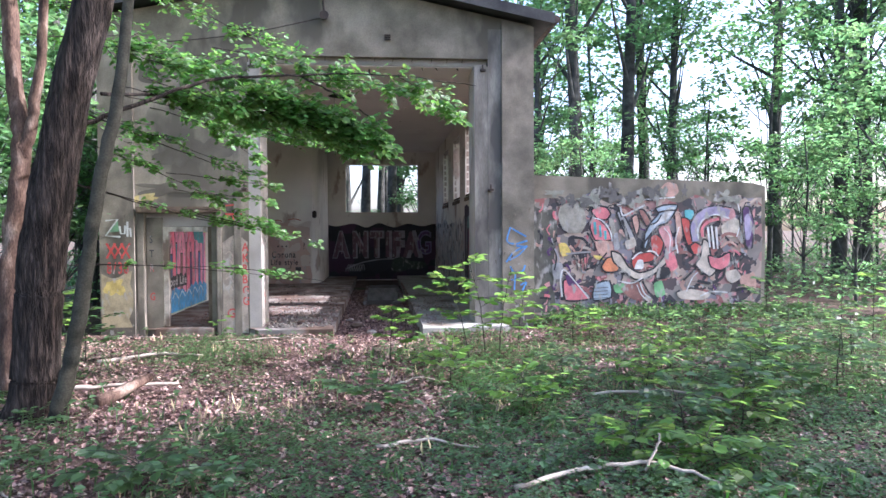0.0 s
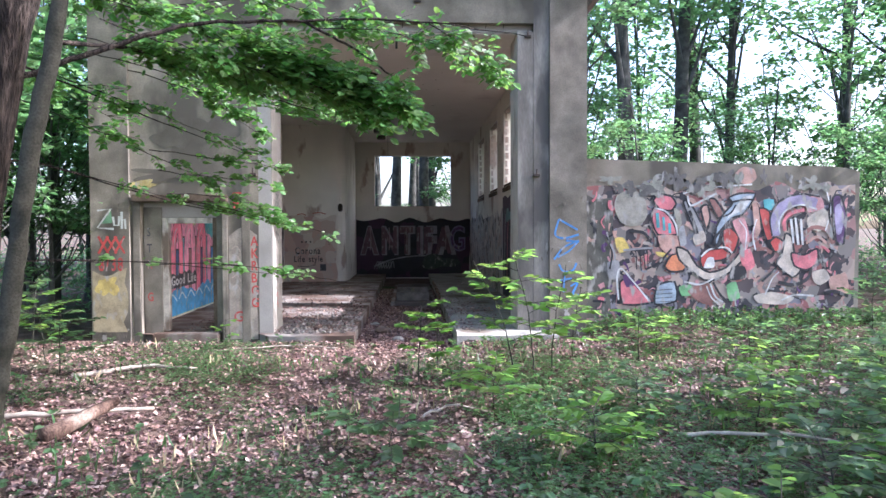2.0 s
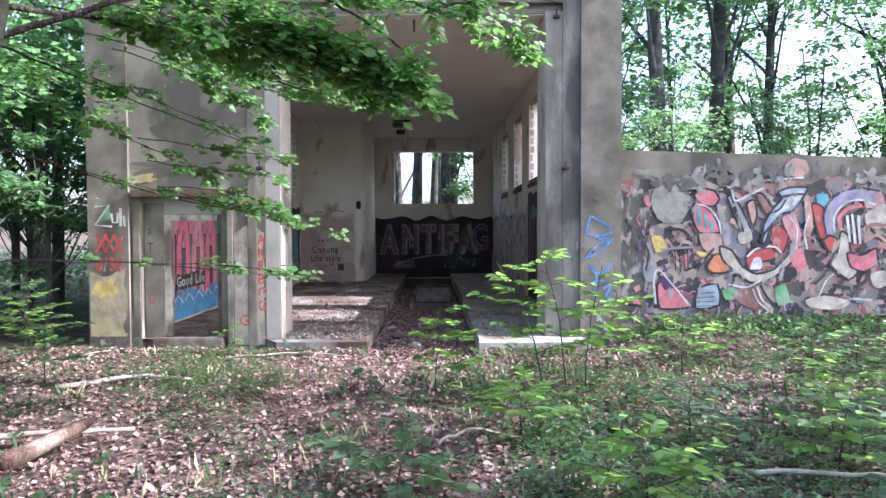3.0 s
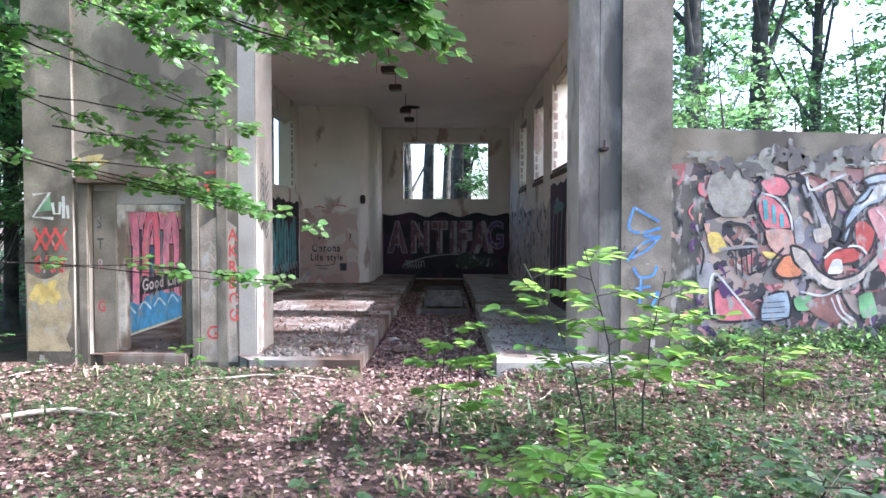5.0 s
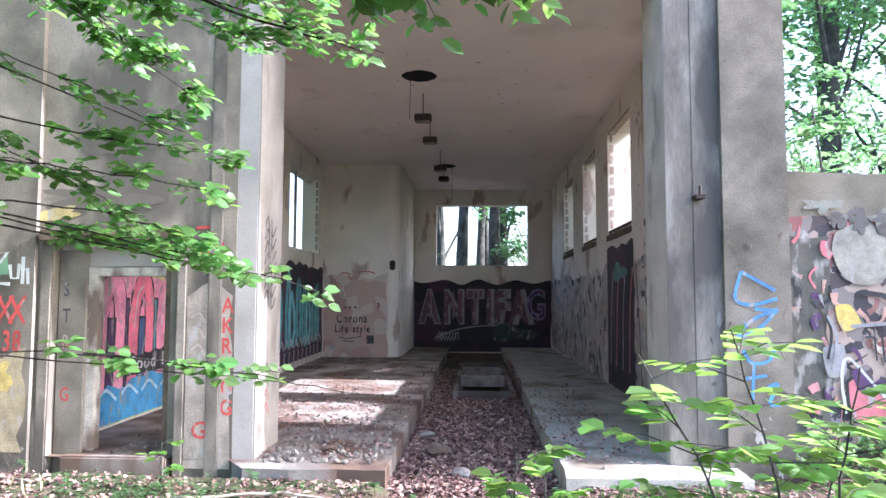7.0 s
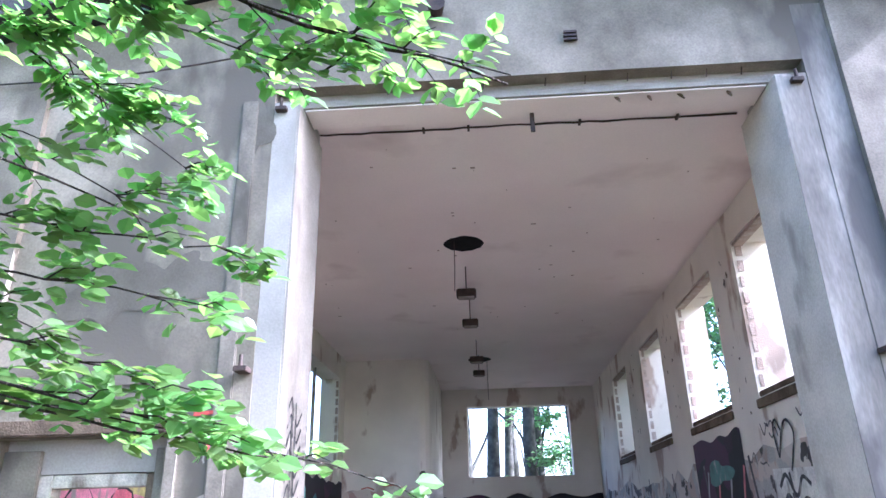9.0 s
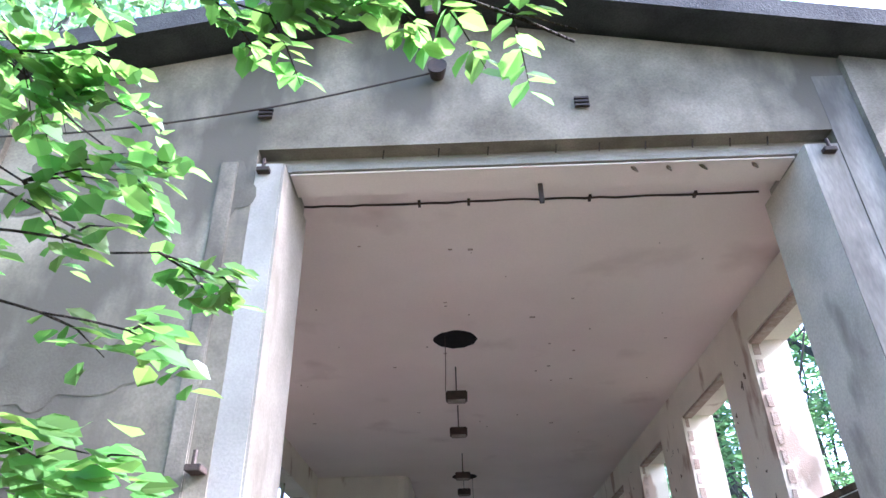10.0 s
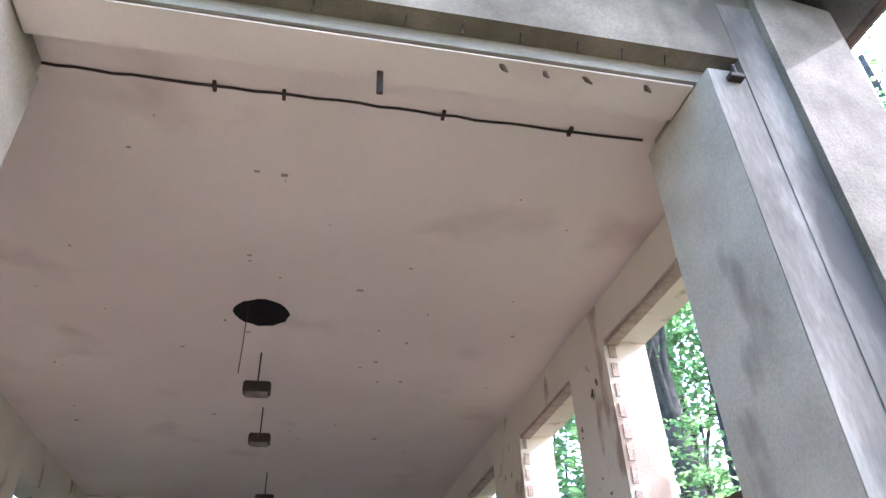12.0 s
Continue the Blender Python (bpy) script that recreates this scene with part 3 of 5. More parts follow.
# mural on the low wall: u runs from its near end, z up
wavy_patch("mural", 0.1, 4.94, 0.2, 2.55, M_MURAL, 0.10)
wavy_patch("mural", 0.02, 0.55, 0.25, 2.5, paint(0.10, 0.095, 0.075), 0.14)
MIXED = (BLACK, DARK, CREAM, ROSE, SALMON, PINK, BROWN, DARK, PINK, SALMON, BLACK, PURPLE, GREY)
for k in range(300):
    u, z = GRNG.uniform(0.15, 4.8), GRNG.uniform(0.35, 2.5)
    a, s = GRNG.uniform(0, 6.28), GRNG.uniform(0.08, 0.3)
    b = a + GRNG.uniform(-1.2, 1.2)
    stroke("mural", [(u, z), (u + math.cos(a) * s * 0.5, z + math.sin(a) * s * 0.5), (u + math.cos(a) * s * 0.5 + math.cos(b) * s * 0.5, z + math.sin(a) * s * 0.5 + math.sin(b) * s * 0.5)], GRNG.uniform(0.015, 0.085), MIXED[k % 13], k % 2 == 0)
rounded("mural", [(0.62, 2.39), (0.79, 2.48), (0.99, 2.47), (1.13, 2.31), (1.17, 2.06), (1.04, 1.87), (0.79, 1.87), (0.65, 2.0), (0.58, 2.2)], TAN, False)
rounded("mural", [(1.27, 2.31), (1.38, 2.42), (1.59, 2.38), (1.68, 2.25), (1.59, 2.13), (1.38, 2.16)], ROSE, True)
rounded("mural", [(1.27, 2.18), (1.48, 2.11), (1.63, 1.93), (1.69, 1.71), (1.36, 1.71), (1.25, 1.94)], ROSE, True)
rounded("mural", [(1.36, 1.69), (1.69, 1.69), (1.73, 1.44), (1.54, 1.37), (1.41, 1.48)], SALMON, False)
rounded("mural", [(1.64, 2.17), (1.75, 2.11), (1.78, 1.89), (1.71, 1.82)], TAN, False)
rounded("mural", [(1.73, 1.8), (1.82, 1.87), (1.87, 1.55), (1.76, 1.51)], GREY, False)
rounded("mural", [(1.6, 1.35), (1.83, 1.38), (1.89, 1.21), (1.81, 1.07), (1.58, 1.06), (1.48, 1.16)], ORANGE, True)
rounded("mural", [(0.59, 1.64), (0.74, 1.66), (0.85, 1.46), (0.66, 1.39)], YELLOW, False)
rounded("mural", [(1.31, 1.41), (1.48, 1.39), (1.54, 1.32), (1.39, 1.32)], YELLOW, False)
rounded("mural", [(1.69, 1.49), (1.89, 1.42), (2.06, 1.16), (2.29, 1.04), (2.58, 1.12), (2.82, 1.38), (2.85, 1.57), (2.96, 1.55), (2.95, 1.34), (2.7, 1.07), (2.41, 0.91), (2.18, 0.91), (1.95, 1.08), (1.74, 1.27)], CREAM, True)
rounded("mural", [(2.12, 1.3), (2.29, 1.44), (2.56, 1.47), (2.68, 1.38), (2.55, 1.27), (2.35, 1.23), (2.29, 1.1), (2.15, 1.14)], RED, True)
rounded("mural", [(2.18, 1.12), (2.25, 1.3), (2.36, 1.3), (2.37, 1.13)], WHITE, False)
rounded("mural", [(1.8, 2.28), (1.94, 2.26), (2.21, 1.73), (2.06, 1.69)], GREY, True)
rounded("mural", [(2.26, 2.32), (2.38, 2.33), (2.54, 2.08), (2.43, 2.0)], BROWN, True)
rounded("mural", [(2.12, 2.17), (2.24, 2.23), (2.29, 2.0), (2.22, 1.8)], SALMON, True)
rounded("mural", [(1.98, 1.69), (2.17, 1.78), (2.22, 1.6), (2.03, 1.52)], CREAM, False)
rounded("mural", [(2.4, 1.83), (2.52, 2.06), (2.69, 2.25), (2.63, 2.36), (2.81, 2.43), (3.1, 2.43), (3.01, 2.23), (2.87, 2.06), (2.69, 2.0), (2.52, 1.83), (2.43, 1.55), (2.38, 1.55)], PALEBLUE, True)
rounded("mural", [(2.59, 1.98), (2.7, 2.14), (2.89, 2.36), (3.05, 2.39), (2.91, 2.16), (2.7, 2.05)], WHITE, False)
rounded("mural", [(2.52, 1.78), (2.66, 1.83), (2.81, 1.66), (2.72, 1.39), (2.55, 1.45)], RED, True)
rounded("mural", [(2.69, 1.94), (2.9, 2.0), (3.01, 1.66), (2.94, 1.41), (2.81, 1.66)], PINK, False)
rounded("mural", [(2.82, 1.34), (3.01, 1.46), (3.11, 1.15), (2.94, 1.07)], ROSE, False)
rounded("mural", [(3.25, 2.32), (3.43, 2.32), (3.45, 2.15), (3.28, 2.14)], TEAL, False)
rounded("mural", [(3.17, 2.17), (3.36, 2.11), (3.44, 1.66), (3.32, 1.6), (3.22, 1.89)], RED, True)
rounded("mural", [(3.05, 2.23), (3.15, 2.23), (3.2, 1.77), (3.11, 1.66)], SALMON, False)
rounded("mural", [(3.37, 1.57), (3.48, 1.66), (3.63, 1.57), (3.6, 1.43), (3.46, 1.4)], RED, True)
rounded("mural", [(3.65, 1.72), (3.77, 1.66), (3.82, 1.38), (3.96, 1.11), (3.79, 0.94), (3.49, 1.18), (3.6, 1.38)], CREAM, True)
rounded("mural", [(3.76, 1.38), (4.0, 1.34), (4.23, 1.45), (4.25, 1.2), (4.04, 1.07), (3.82, 1.15)], ROSE, True)
rounded("mural", [(4.5, 2.32), (4.64, 2.4), (4.76, 2.06), (4.72, 1.54), (4.58, 1.59)], PURPLE, True)
rounded("mural", [(4.55, 2.17), (4.64, 2.25), (4.72, 2.0), (4.67, 1.72), (4.58, 1.72)], LILAC, False)
rounded("mural", [(4.15, 1.03), (4.37, 1.09), (4.48, 0.92), (4.3, 0.8), (4.18, 0.86)], CREAM, False)
rounded("mural", [(4.48, 0.95), (4.78, 0.99), (4.81, 0.65), (4.49, 0.72)], SALMON, False)
rounded("mural", [(1.35, 0.82), (1.66, 0.88), (1.69, 0.54), (1.31, 0.49)], PALEBLUE, True)
rounded("mural", [(0.68, 0.88), (0.85, 0.94), (1.03, 0.75), (1.26, 0.52), (0.74, 0.49)], ROSE, True)
rounded("mural", [(0.73, 0.99), (0.84, 1.02), (0.96, 0.84), (0.8, 0.79)], PURPLE, False)
rounded("mural", [(2.59, 0.81), (2.76, 0.87), (2.84, 0.59), (2.65, 0.53)], GREEN, False)
rounded("mural", [(1.74, 0.79), (1.95, 0.83), (2.0, 0.65), (1.79, 0.63)], GREEN, False)
rounded("mural", [(1.89, 0.71), (2.24, 0.87), (2.47, 0.59), (2.18, 0.48)], BROWN, False)
rounded("mural", [(2.68, 1.14), (2.92, 1.14), (2.95, 0.94), (2.65, 0.9)], BLACK, False)
rounded("mural", [(3.09, 0.62), (3.41, 0.69), (3.83, 0.59), (3.65, 0.46), (3.18, 0.49)], CREAM, False)
rounded("mural", [(0.45, 1.22), (0.66, 1.26), (0.68, 0.97), (0.5, 0.93)], GREY, False)
rounded("mural", [(2.74, 2.79), (2.88, 2.9), (3.07, 2.86), (3.12, 2.7), (2.98, 2.59), (2.79, 2.63)], SALMON, False)
rounded("mural", [(4.05, 2.0), (4.34, 2.17), (4.46, 2.0), (4.29, 1.77), (4.07, 1.82)], CREAM, False)
rounded("mural", [(4.0, 2.34), (4.28, 2.39), (4.35, 2.18), (4.07, 2.09)], PINK, False)
stroke("mural", [(3.48, 1.68), (3.46, 1.94), (3.6, 2.19), (3.9, 2.32), (4.22, 2.25)], 0.17, LILAC)
stroke("mural", [(3.41, 1.68), (3.37, 2.0), (3.52, 2.28), (3.88, 2.42), (4.28, 2.37)], 0.03, BLACK)
stroke("mural", [(3.55, 1.72), (3.54, 1.94), (3.67, 2.14), (3.93, 2.23), (4.22, 2.15)], 0.03, WHITE)
stroke("mural", [(3.64, 1.77), (3.63, 1.94), (3.75, 2.08), (3.99, 2.14)], 0.06, ROSE)
stroke("mural", [(3.69, 1.77), (3.7, 1.92), (3.81, 2.02)], 0.025, BLACK)
stroke("mural", [(3.75, 1.98), (3.8, 1.55)], 0.04, WHITE)
stroke("mural", [(3.83, 2.0), (3.89, 1.52)], 0.04, WHITE)
stroke("mural", [(3.93, 1.98), (3.97, 1.52)], 0.04, WHITE)
stroke("mural", [(3.8, 1.98), (3.85, 1.52)], 0.025, BLACK)
stroke("mural", [(3.88, 1.98), (3.93, 1.52)], 0.025, BLACK)
stroke("mural", [(3.99, 1.72), (4.17, 1.83), (4.41, 1.77), (4.53, 1.54)], 0.07, BROWN)
stroke("mural", [(4.03, 1.55), (4.23, 1.66), (4.41, 1.55)], 0.05, SALMON)
stroke("mural", [(1.29, 2.18), (1.5, 2.11), (1.66, 1.91), (1.71, 1.69)], 0.03, WHITE)
stroke("mural", [(1.34, 2.09), (1.36, 1.83)], 0.05, TEAL)
stroke("mural", [(1.45, 2.02), (1.47, 1.78)], 0.05, TEAL)
stroke("mural", [(1.56, 1.91), (1.57, 1.73)], 0.05, TEAL)
stroke("mural", [(0.66, 0.57), (0.63, 0.94), (0.7, 1.12), (0.91, 0.9), (1.21, 0.54)], 0.03, WHITE)
stroke("mural", [(1.88, 2.39), (1.94, 2.22), (2.17, 2.32), (2.4, 2.43)], 0.035, WHITE)
stroke("mural", [(1.84, 2.36), (1.91, 2.18)], 0.03, BLACK)
stroke("mural", [(1.8, 2.43), (2.17, 2.51), (2.63, 2.56), (3.04, 2.59)], 0.025, WHITE)
stroke("mural", [(1.8, 2.48), (2.17, 2.55), (2.57, 2.52)], 0.025, BLACK)
stroke("mural", [(2.35, 1.55), (2.43, 1.72), (2.64, 1.94)], 0.04, BLACK)
stroke("mural", [(2.69, 2.28), (2.89, 2.32), (3.08, 2.32)], 0.035, BLACK)
stroke("mural", [(2.52, 2.02), (2.66, 2.09), (2.75, 2.23)], 0.03, BLACK)
stroke("mural", [(2.13, 1.32), (2.29, 1.45), (2.57, 1.48), (2.69, 1.38)], 0.03, WHITE)
stroke("mural", [(2.3, 0.84), (2.39, 0.62), (2.53, 0.51)], 0.03, WHITE)
stroke("mural", [(2.23, 0.8), (2.32, 0.6), (2.44, 0.49)], 0.02, WHITE)
stroke("mural", [(2.35, 0.87), (2.46, 0.67), (2.6, 0.53)], 0.04, BLACK)
stroke("mural", [(1.83, 0.88), (2.12, 0.83), (2.35, 0.93)], 0.03, WHITE)
stroke("mural", [(2.81, 1.96), (2.94, 1.77), (2.92, 1.44)], 0.02, WHITE)
stroke("mural", [(3.13, 1.98), (3.06, 1.72), (3.11, 1.43)], 0.025, WHITE)
stroke("mural", [(4.4, 2.46), (4.47, 2.12), (4.38, 1.77)], 0.025, WHITE)
stroke("mural", [(4.46, 2.4), (4.45, 2.0), (4.53, 1.6)], 0.03, BLACK)
stroke("mural", [(0.74, 1.44), (1.08, 1.47), (1.27, 1.48)], 0.035, GREY)
stroke("mural", [(0.96, 1.44), (0.98, 1.1)], 0.02, BLACK)
stroke("mural", [(1.03, 1.44), (1.06, 1.08)], 0.02, BLACK)
stroke("mural", [(1.1, 1.42), (1.13, 1.1)], 0.02, BLACK)
stroke("mural", [(1.17, 1.42), (1.18, 1.13)], 0.02, BLACK)
stroke("mural", [(1.18, 1.87), (1.3, 1.69), (1.3, 1.5)], 0.04, BLACK)
stroke("mural", [(1.14, 1.1), (1.37, 1.22), (1.6, 1.46)], 0.035, BLACK)
stroke("mural", [(1.91, 2.13), (2.01, 1.89), (2.06, 1.72)], 0.05, BLACK)
stroke("mural", [(2.23, 1.55), (2.41, 1.48), (2.5, 1.66)], 0.05, BLACK)
stroke("mural", [(3.23, 0.87), (3.41, 1.04), (3.49, 1.12)], 0.04, BLACK)
stroke("mural", [(3.53, 0.86), (3.82, 0.81), (4.06, 0.92), (4.13, 1.11)], 0.06, BLACK)
stroke("mural", [(4.3, 1.2), (4.47, 1.29), (4.53, 1.43)], 0.05, BLACK)
stroke("mural", [(3.29, 0.64), (3.42, 0.92), (3.54, 1.04)], 0.02, WHITE)
stroke("mural", [(0.85, 1.78), (1.08, 1.75), (1.2, 1.64)], 0.05, BLACK)
stroke("mural", [(0.45, 1.67), (0.54, 1.39), (0.5, 1.11)], 0.03, BLACK)
stroke("mural", [(0.51, 1.55), (0.59, 1.33), (0.55, 1.0)], 0.03, GREY)
stroke("mural", [(3.59, 0.54), (3.83, 0.63), (4.18, 0.61)], 0.03, WHITE)
stroke("mural", [(4.36, 0.65), (4.56, 0.69), (4.81, 0.6)], 0.06, BLACK)
for k in range(5):
    stroke("mural", [(1.27, 0.45 + k * 0.07), (1.62, 0.47 + k * 0.07)], 0.012, DARK)
for k in range(26):
    u = GRNG.uniform(0.2, 4.7)
    blob("mural", u, GRNG.uniform(2.5, 2.75), GRNG.uniform(0.04, 0.2), GRNG.uniform(0.05, 0.13), 0, paint(0.115, 0.105, 0.095) if k % 3 else OLIVE, 0.8, 40)

# damp and patched areas of render
M_DAMP = surface("damp_render", [(0.3, (0.10, 0.088, 0.07)), (0.7, (0.155, 0.137, 0.11))], 2.5, 0.9, 0.14, 55.0, grain=0.08)
blob("front", -3.8, 3.52, 0.5, 0.26, 0.05, M_DAMP, 0.5, 60)
blob("front", -4.2, 3.35, 0.4, 0.2, 0.1, M_DAMP, 0.5, 60)
blob("front", -4.3, 5.0, 0.5, 0.22, 0.1, M_DAMP, 0.5, 60)

blob("front", -3.15, 4.85, 0.14, 0.26, 0.2, M_DAMP, 0.4)
for u, w in ((-5.4, 0.3), (2.2, 0.3)):
    blob("pil", u, 0.14, w * 0.8, 0.12, 0, M_DAMP, 0.4)
M_FLAKE = surface("exposed_undercoat", [(0.3, (0.10, 0.085, 0.07)), (0.7, (0.19, 0.16, 0.125))], 6.0, 0.95, 0.6, 60.0, grain=0.2)
for k in range(70):
    face, u = GRNG.choice((("front", GRNG.uniform(-3.5, -3.02)), ("pil", GRNG.uniform(-5.68, -5.12)), ("pil", GRNG.uniform(1.9, 2.47)), ("front", GRNG.uniform(1.62, 1.85))))
    blob(face, u, 0.05 + 2.3 * GRNG.random() ** 2.0, GRNG.uniform(0.008, 0.04), GRNG.uniform(0.012, 0.07), GRNG.uniform(-0.4, 0.4), M_FLAKE if k % 3 else M_REVEAL, 0.7, 22)
blob("front", -4.5, 2.75, 0.5, 0.12, 0.05, M_DAMP, 0.6, 50)
# facade tags
wavy_patch("front", -3.49, -3.02, 0.0, 1.75, paint(0.31, 0.262, 0.21), 0.12)
wavy_patch("pil", -5.67, -5.12, 0.15, 1.12, paint(0.33, 0.27, 0.165), 0.12)
blob("pil", -5.42, 0.9, 0.18, 0.16, 0, paint(0.50, 0.38, 0.12), 0.5, 50)
blob("front", -4.85, 2.56, 0.22, 0.08, 0.1, paint(0.50, 0.40, 0.16), 0.6)
CHALK, MOSS = paint(0.46, 0.47, 0.43), paint(0.13, 0.25, 0.14)
flat_shape("pil", [(-5.56, 1.92), (-5.36, 2.14), (-5.34, 1.94)], MOSS)
for pts in ([(-5.58, 2.14), (-5.36, 2.17), (-5.58, 1.86), (-5.32, 1.84)], [(-5.33, 2.04), (-5.31, 1.9), (-5.24, 1.9), (-5.23, 2.05)], [(-5.19, 2.12), (-5.19, 1.84)], [(-5.19, 1.98), (-5.14, 2.0), (-5.13, 1.84)]):
    stroke("pil", pts, 0.035, CHALK, bend=False)
for k in range(3):
    u = -5.57 + k * 0.13
    stroke("pil", [(u, 1.72), (u + 0.16, 1.44)], 0.035, RED, bend=False)
    stroke("pil", [(u + 0.16, 1.72), (u, 1.44)], 0.035, RED, bend=False)
letters("pil", "8/38", -5.57, 1.16, 0.3, RED, 0.62, 0.006)
letters("front", "AKRBGG", -3.13, 1.56, 0.22, RED, 0.8, 0.004, drop=0.205)
for k, ch in enumerate("STR G"):
    if ch != " ":
        letters("lining", ch, -4.86, 1.72 - 0.27 * k, 0.2, RED if k > 1 else DARK, 0.7, 0.003)
letters("front", "G", -3.42, 0.3, 0.24, RED, 1.0, 0.004)
letters("front", "TTT", -3.42, 2.16, 0.15, RED, 0.9, 0.012)
stroke("front", [(-3.42, 2.42), (-3.16, 2.44)], 0.03, RED)
for k in range(5):
    stroke("front", [(-3.44, 1.5 - 0.16 * k), (-3.36, 1.55 - 0.16 * k), (-3.3, 1.45 - 0.16 * k)], 0.018, paint(0.45, 0.36, 0.3))
for pts in ([(2.02, 1.98), (1.96, 1.72), (2.12, 1.66), (2.36, 1.72)], [(2.02, 1.98), (2.34, 1.8)], [(2.36, 1.62), (2.1, 1.5), (1.94, 1.3)], [(2.36, 1.62), (2.2, 1.45), (2.0, 1.34)], [(2.14, 1.62), (2.36, 1.6)], [(2.02, 1.22), (2.1, 1.1), (2.26, 1.12), (2.32, 1.24)], [(2.12, 1.08), (2.1, 0.75)], [(2.04, 0.95), (2.24, 0.98)], [(2.22, 0.85), (2.34, 0.9), (2.26, 0.72), (2.36, 0.7)]):
    stroke("pil", pts, 0.032, BLUE)
for k in range(7):
    z = 2.45 - 0.13 * k
    stroke("jamb", [(13.5, z), (13.6, z + 0.12), (13.66, z - 0.05)], 0.022, BLACK)
    stroke("jamb", [(13.72, z + 0.1), (13.76, z - 0.08), (13.9, z + 0.04)], 0.022, BLACK)
for k in range(4):
    stroke("jamb", [(13.55, 0.95 - 0.14 * k), (13.64, 1.02 - 0.14 * k), (13.72, 0.9 - 0.14 * k)], 0.018, RED if k > 1 else DARK)

# end wall
wavy_patch("back", -2.6, 1.94, -0.1, 2.2, M_MASS, 0.10, 1.6)
for colour, bold in ((paint(0.30, 0.27, 0.28), 0.10), (paint(0.15, 0.075, 0.09), 0.055)):
    letters("back", "ANTIFA", -2.36, 0.9, 1.42, colour, 0.60, bold, 0.0)
for u in (-2.05, -1.3, -0.62, -0.02, 0.4, 0.95):
    stroke("back", [(u, 1.0), (u + 0.03, 1.5), (u, 1.9)], 0.035, paint(0.34, 0.24, 0.25))
letters("back", "G", 1.12, 1.0, 1.35, paint(0.22, 0.19, 0.30), 0.66, 0.05)
letters("back", "G", 1.12, 1.0, 1.35, PURPLE, 0.66, -0.01)
stroke("back", [(-1.9, 0.35), (-1.2, 0.62), (-0.4, 0.75), (0.5, 0.78)], 0.05, GREY)
for k in range(7):
    stroke("back", [(-1.9 + 0.1 * k, 0.25), (-1.75 + 0.1 * k, 0.55), (-1.7 + 0.1 * k, 0.3)], 0.025, GREY)
blob("back", 0.6, 0.5, 0.7, 0.25, 0, paint(0.04, 0.055, 0.04), 0.3)

# side wall seen through the small doorway
BRIGHT = paint(0.85, 0.34, 0.47)
wavy_patch("left", 14.3, 18.6, 0.12, 2.35, paint(0.66, 0.62, 0.25), 0.05)
wavy_patch("left", 14.3, 18.6, 0.4, 2.0, BRIGHT, 0.10)
for k in range(5):
    u = 14.55 + 0.78 * k
    inner = (PURPLE, paint(0.05, 0.10, 0.22), BROWN, PURPLE, BLUE)[k]
    for w, c in ((0.52, BLACK), (0.44, BRIGHT if k % 2 == 0 else paint(0.80, 0.20, 0.28))):
        stroke("left", [(u, 0.5), (u + 0.02, 1.45), (u + 0.2, 1.88), (u + 0.42, 1.7), (u + 0.46, 0.5)], w * 0.6, c)
    stroke("left", [(u + 0.22, 0.5), (u + 0.24, 1.45)], 0.2, BLACK)
    stroke("left", [(u + 0.22, 0.52), (u + 0.24, 1.42)], 0.14, inner)
    stroke("left", [(u + 0.6, 0.55), (u + 0.62, 1.7)], 0.10, BLACK)
    stroke("left", [(u + 0.6, 0.57), (u + 0.62, 1.66)], 0.06, TEAL if k % 2 else inner)
    stroke("left", [(u + 0.03, 1.3), (u + 0.1, 1.72), (u + 0.25, 1.86)], 0.025, WHITE)
wavy_patch("left", 14.3, 18.6, 0.14, 0.62, paint(0.08, 0.34, 0.62), 0.09, 4.0)
for k in range(7):
    stroke("left", [(14.5 + 0.55 * k, 0.45), (14.7 + 0.55 * k, 0.56), (14.95 + 0.55 * k, 0.42)], 0.04, paint(0.55, 0.72, 0.8))
wavy_patch("left", 15.1, 16.75, 0.68, 0.96, BLACK, 0.05, 4.0)
letters("left", "Good Life", 15.18, 0.74, 0.26, WHITE, 1.25, 0.006)
blob("left", 17.9, 1.95, 0.5, 0.35, 0, TEAL, 0.3)
# teal piece further in
wavy_patch("rear", 19.4, 24.5, 0.25, 2.45, M_MASS, 0.12)
for k in range(9):
    u = 20.0 + 0.48 * k + GRNG.uniform(-0.15, 0.15)
    stroke("rear", [(u, 0.6), (u - 0.05, 1.4), (u + 0.1, GRNG.uniform(1.7, 2.3)), (u + GRNG.uniform(0.2, 0.4), GRNG.uniform(1.0, 1.5)), (u + 0.2, GRNG.uniform(0.5, 0.9))], GRNG.uniform(0.12, 0.28), TEAL if k % 3 else paint(0.2, 0.55, 0.6))
    stroke("rear", [(u + 0.1, 0.55), (u + 0.12, 1.9)], 0.03, BLACK)
for k in range(12):
    stroke("rear", [(19.8 + 0.38 * k, 0.5), (19.75 + 0.38 * k, 0.1)], 0.1, GREY, True)
    stroke("rear", [(19.8 + 0.38 * k, 0.55), (19.95 + 0.38 * k, 0.75), (20.1 + 0.38 * k, 0.55)], 0.04, WHITE)
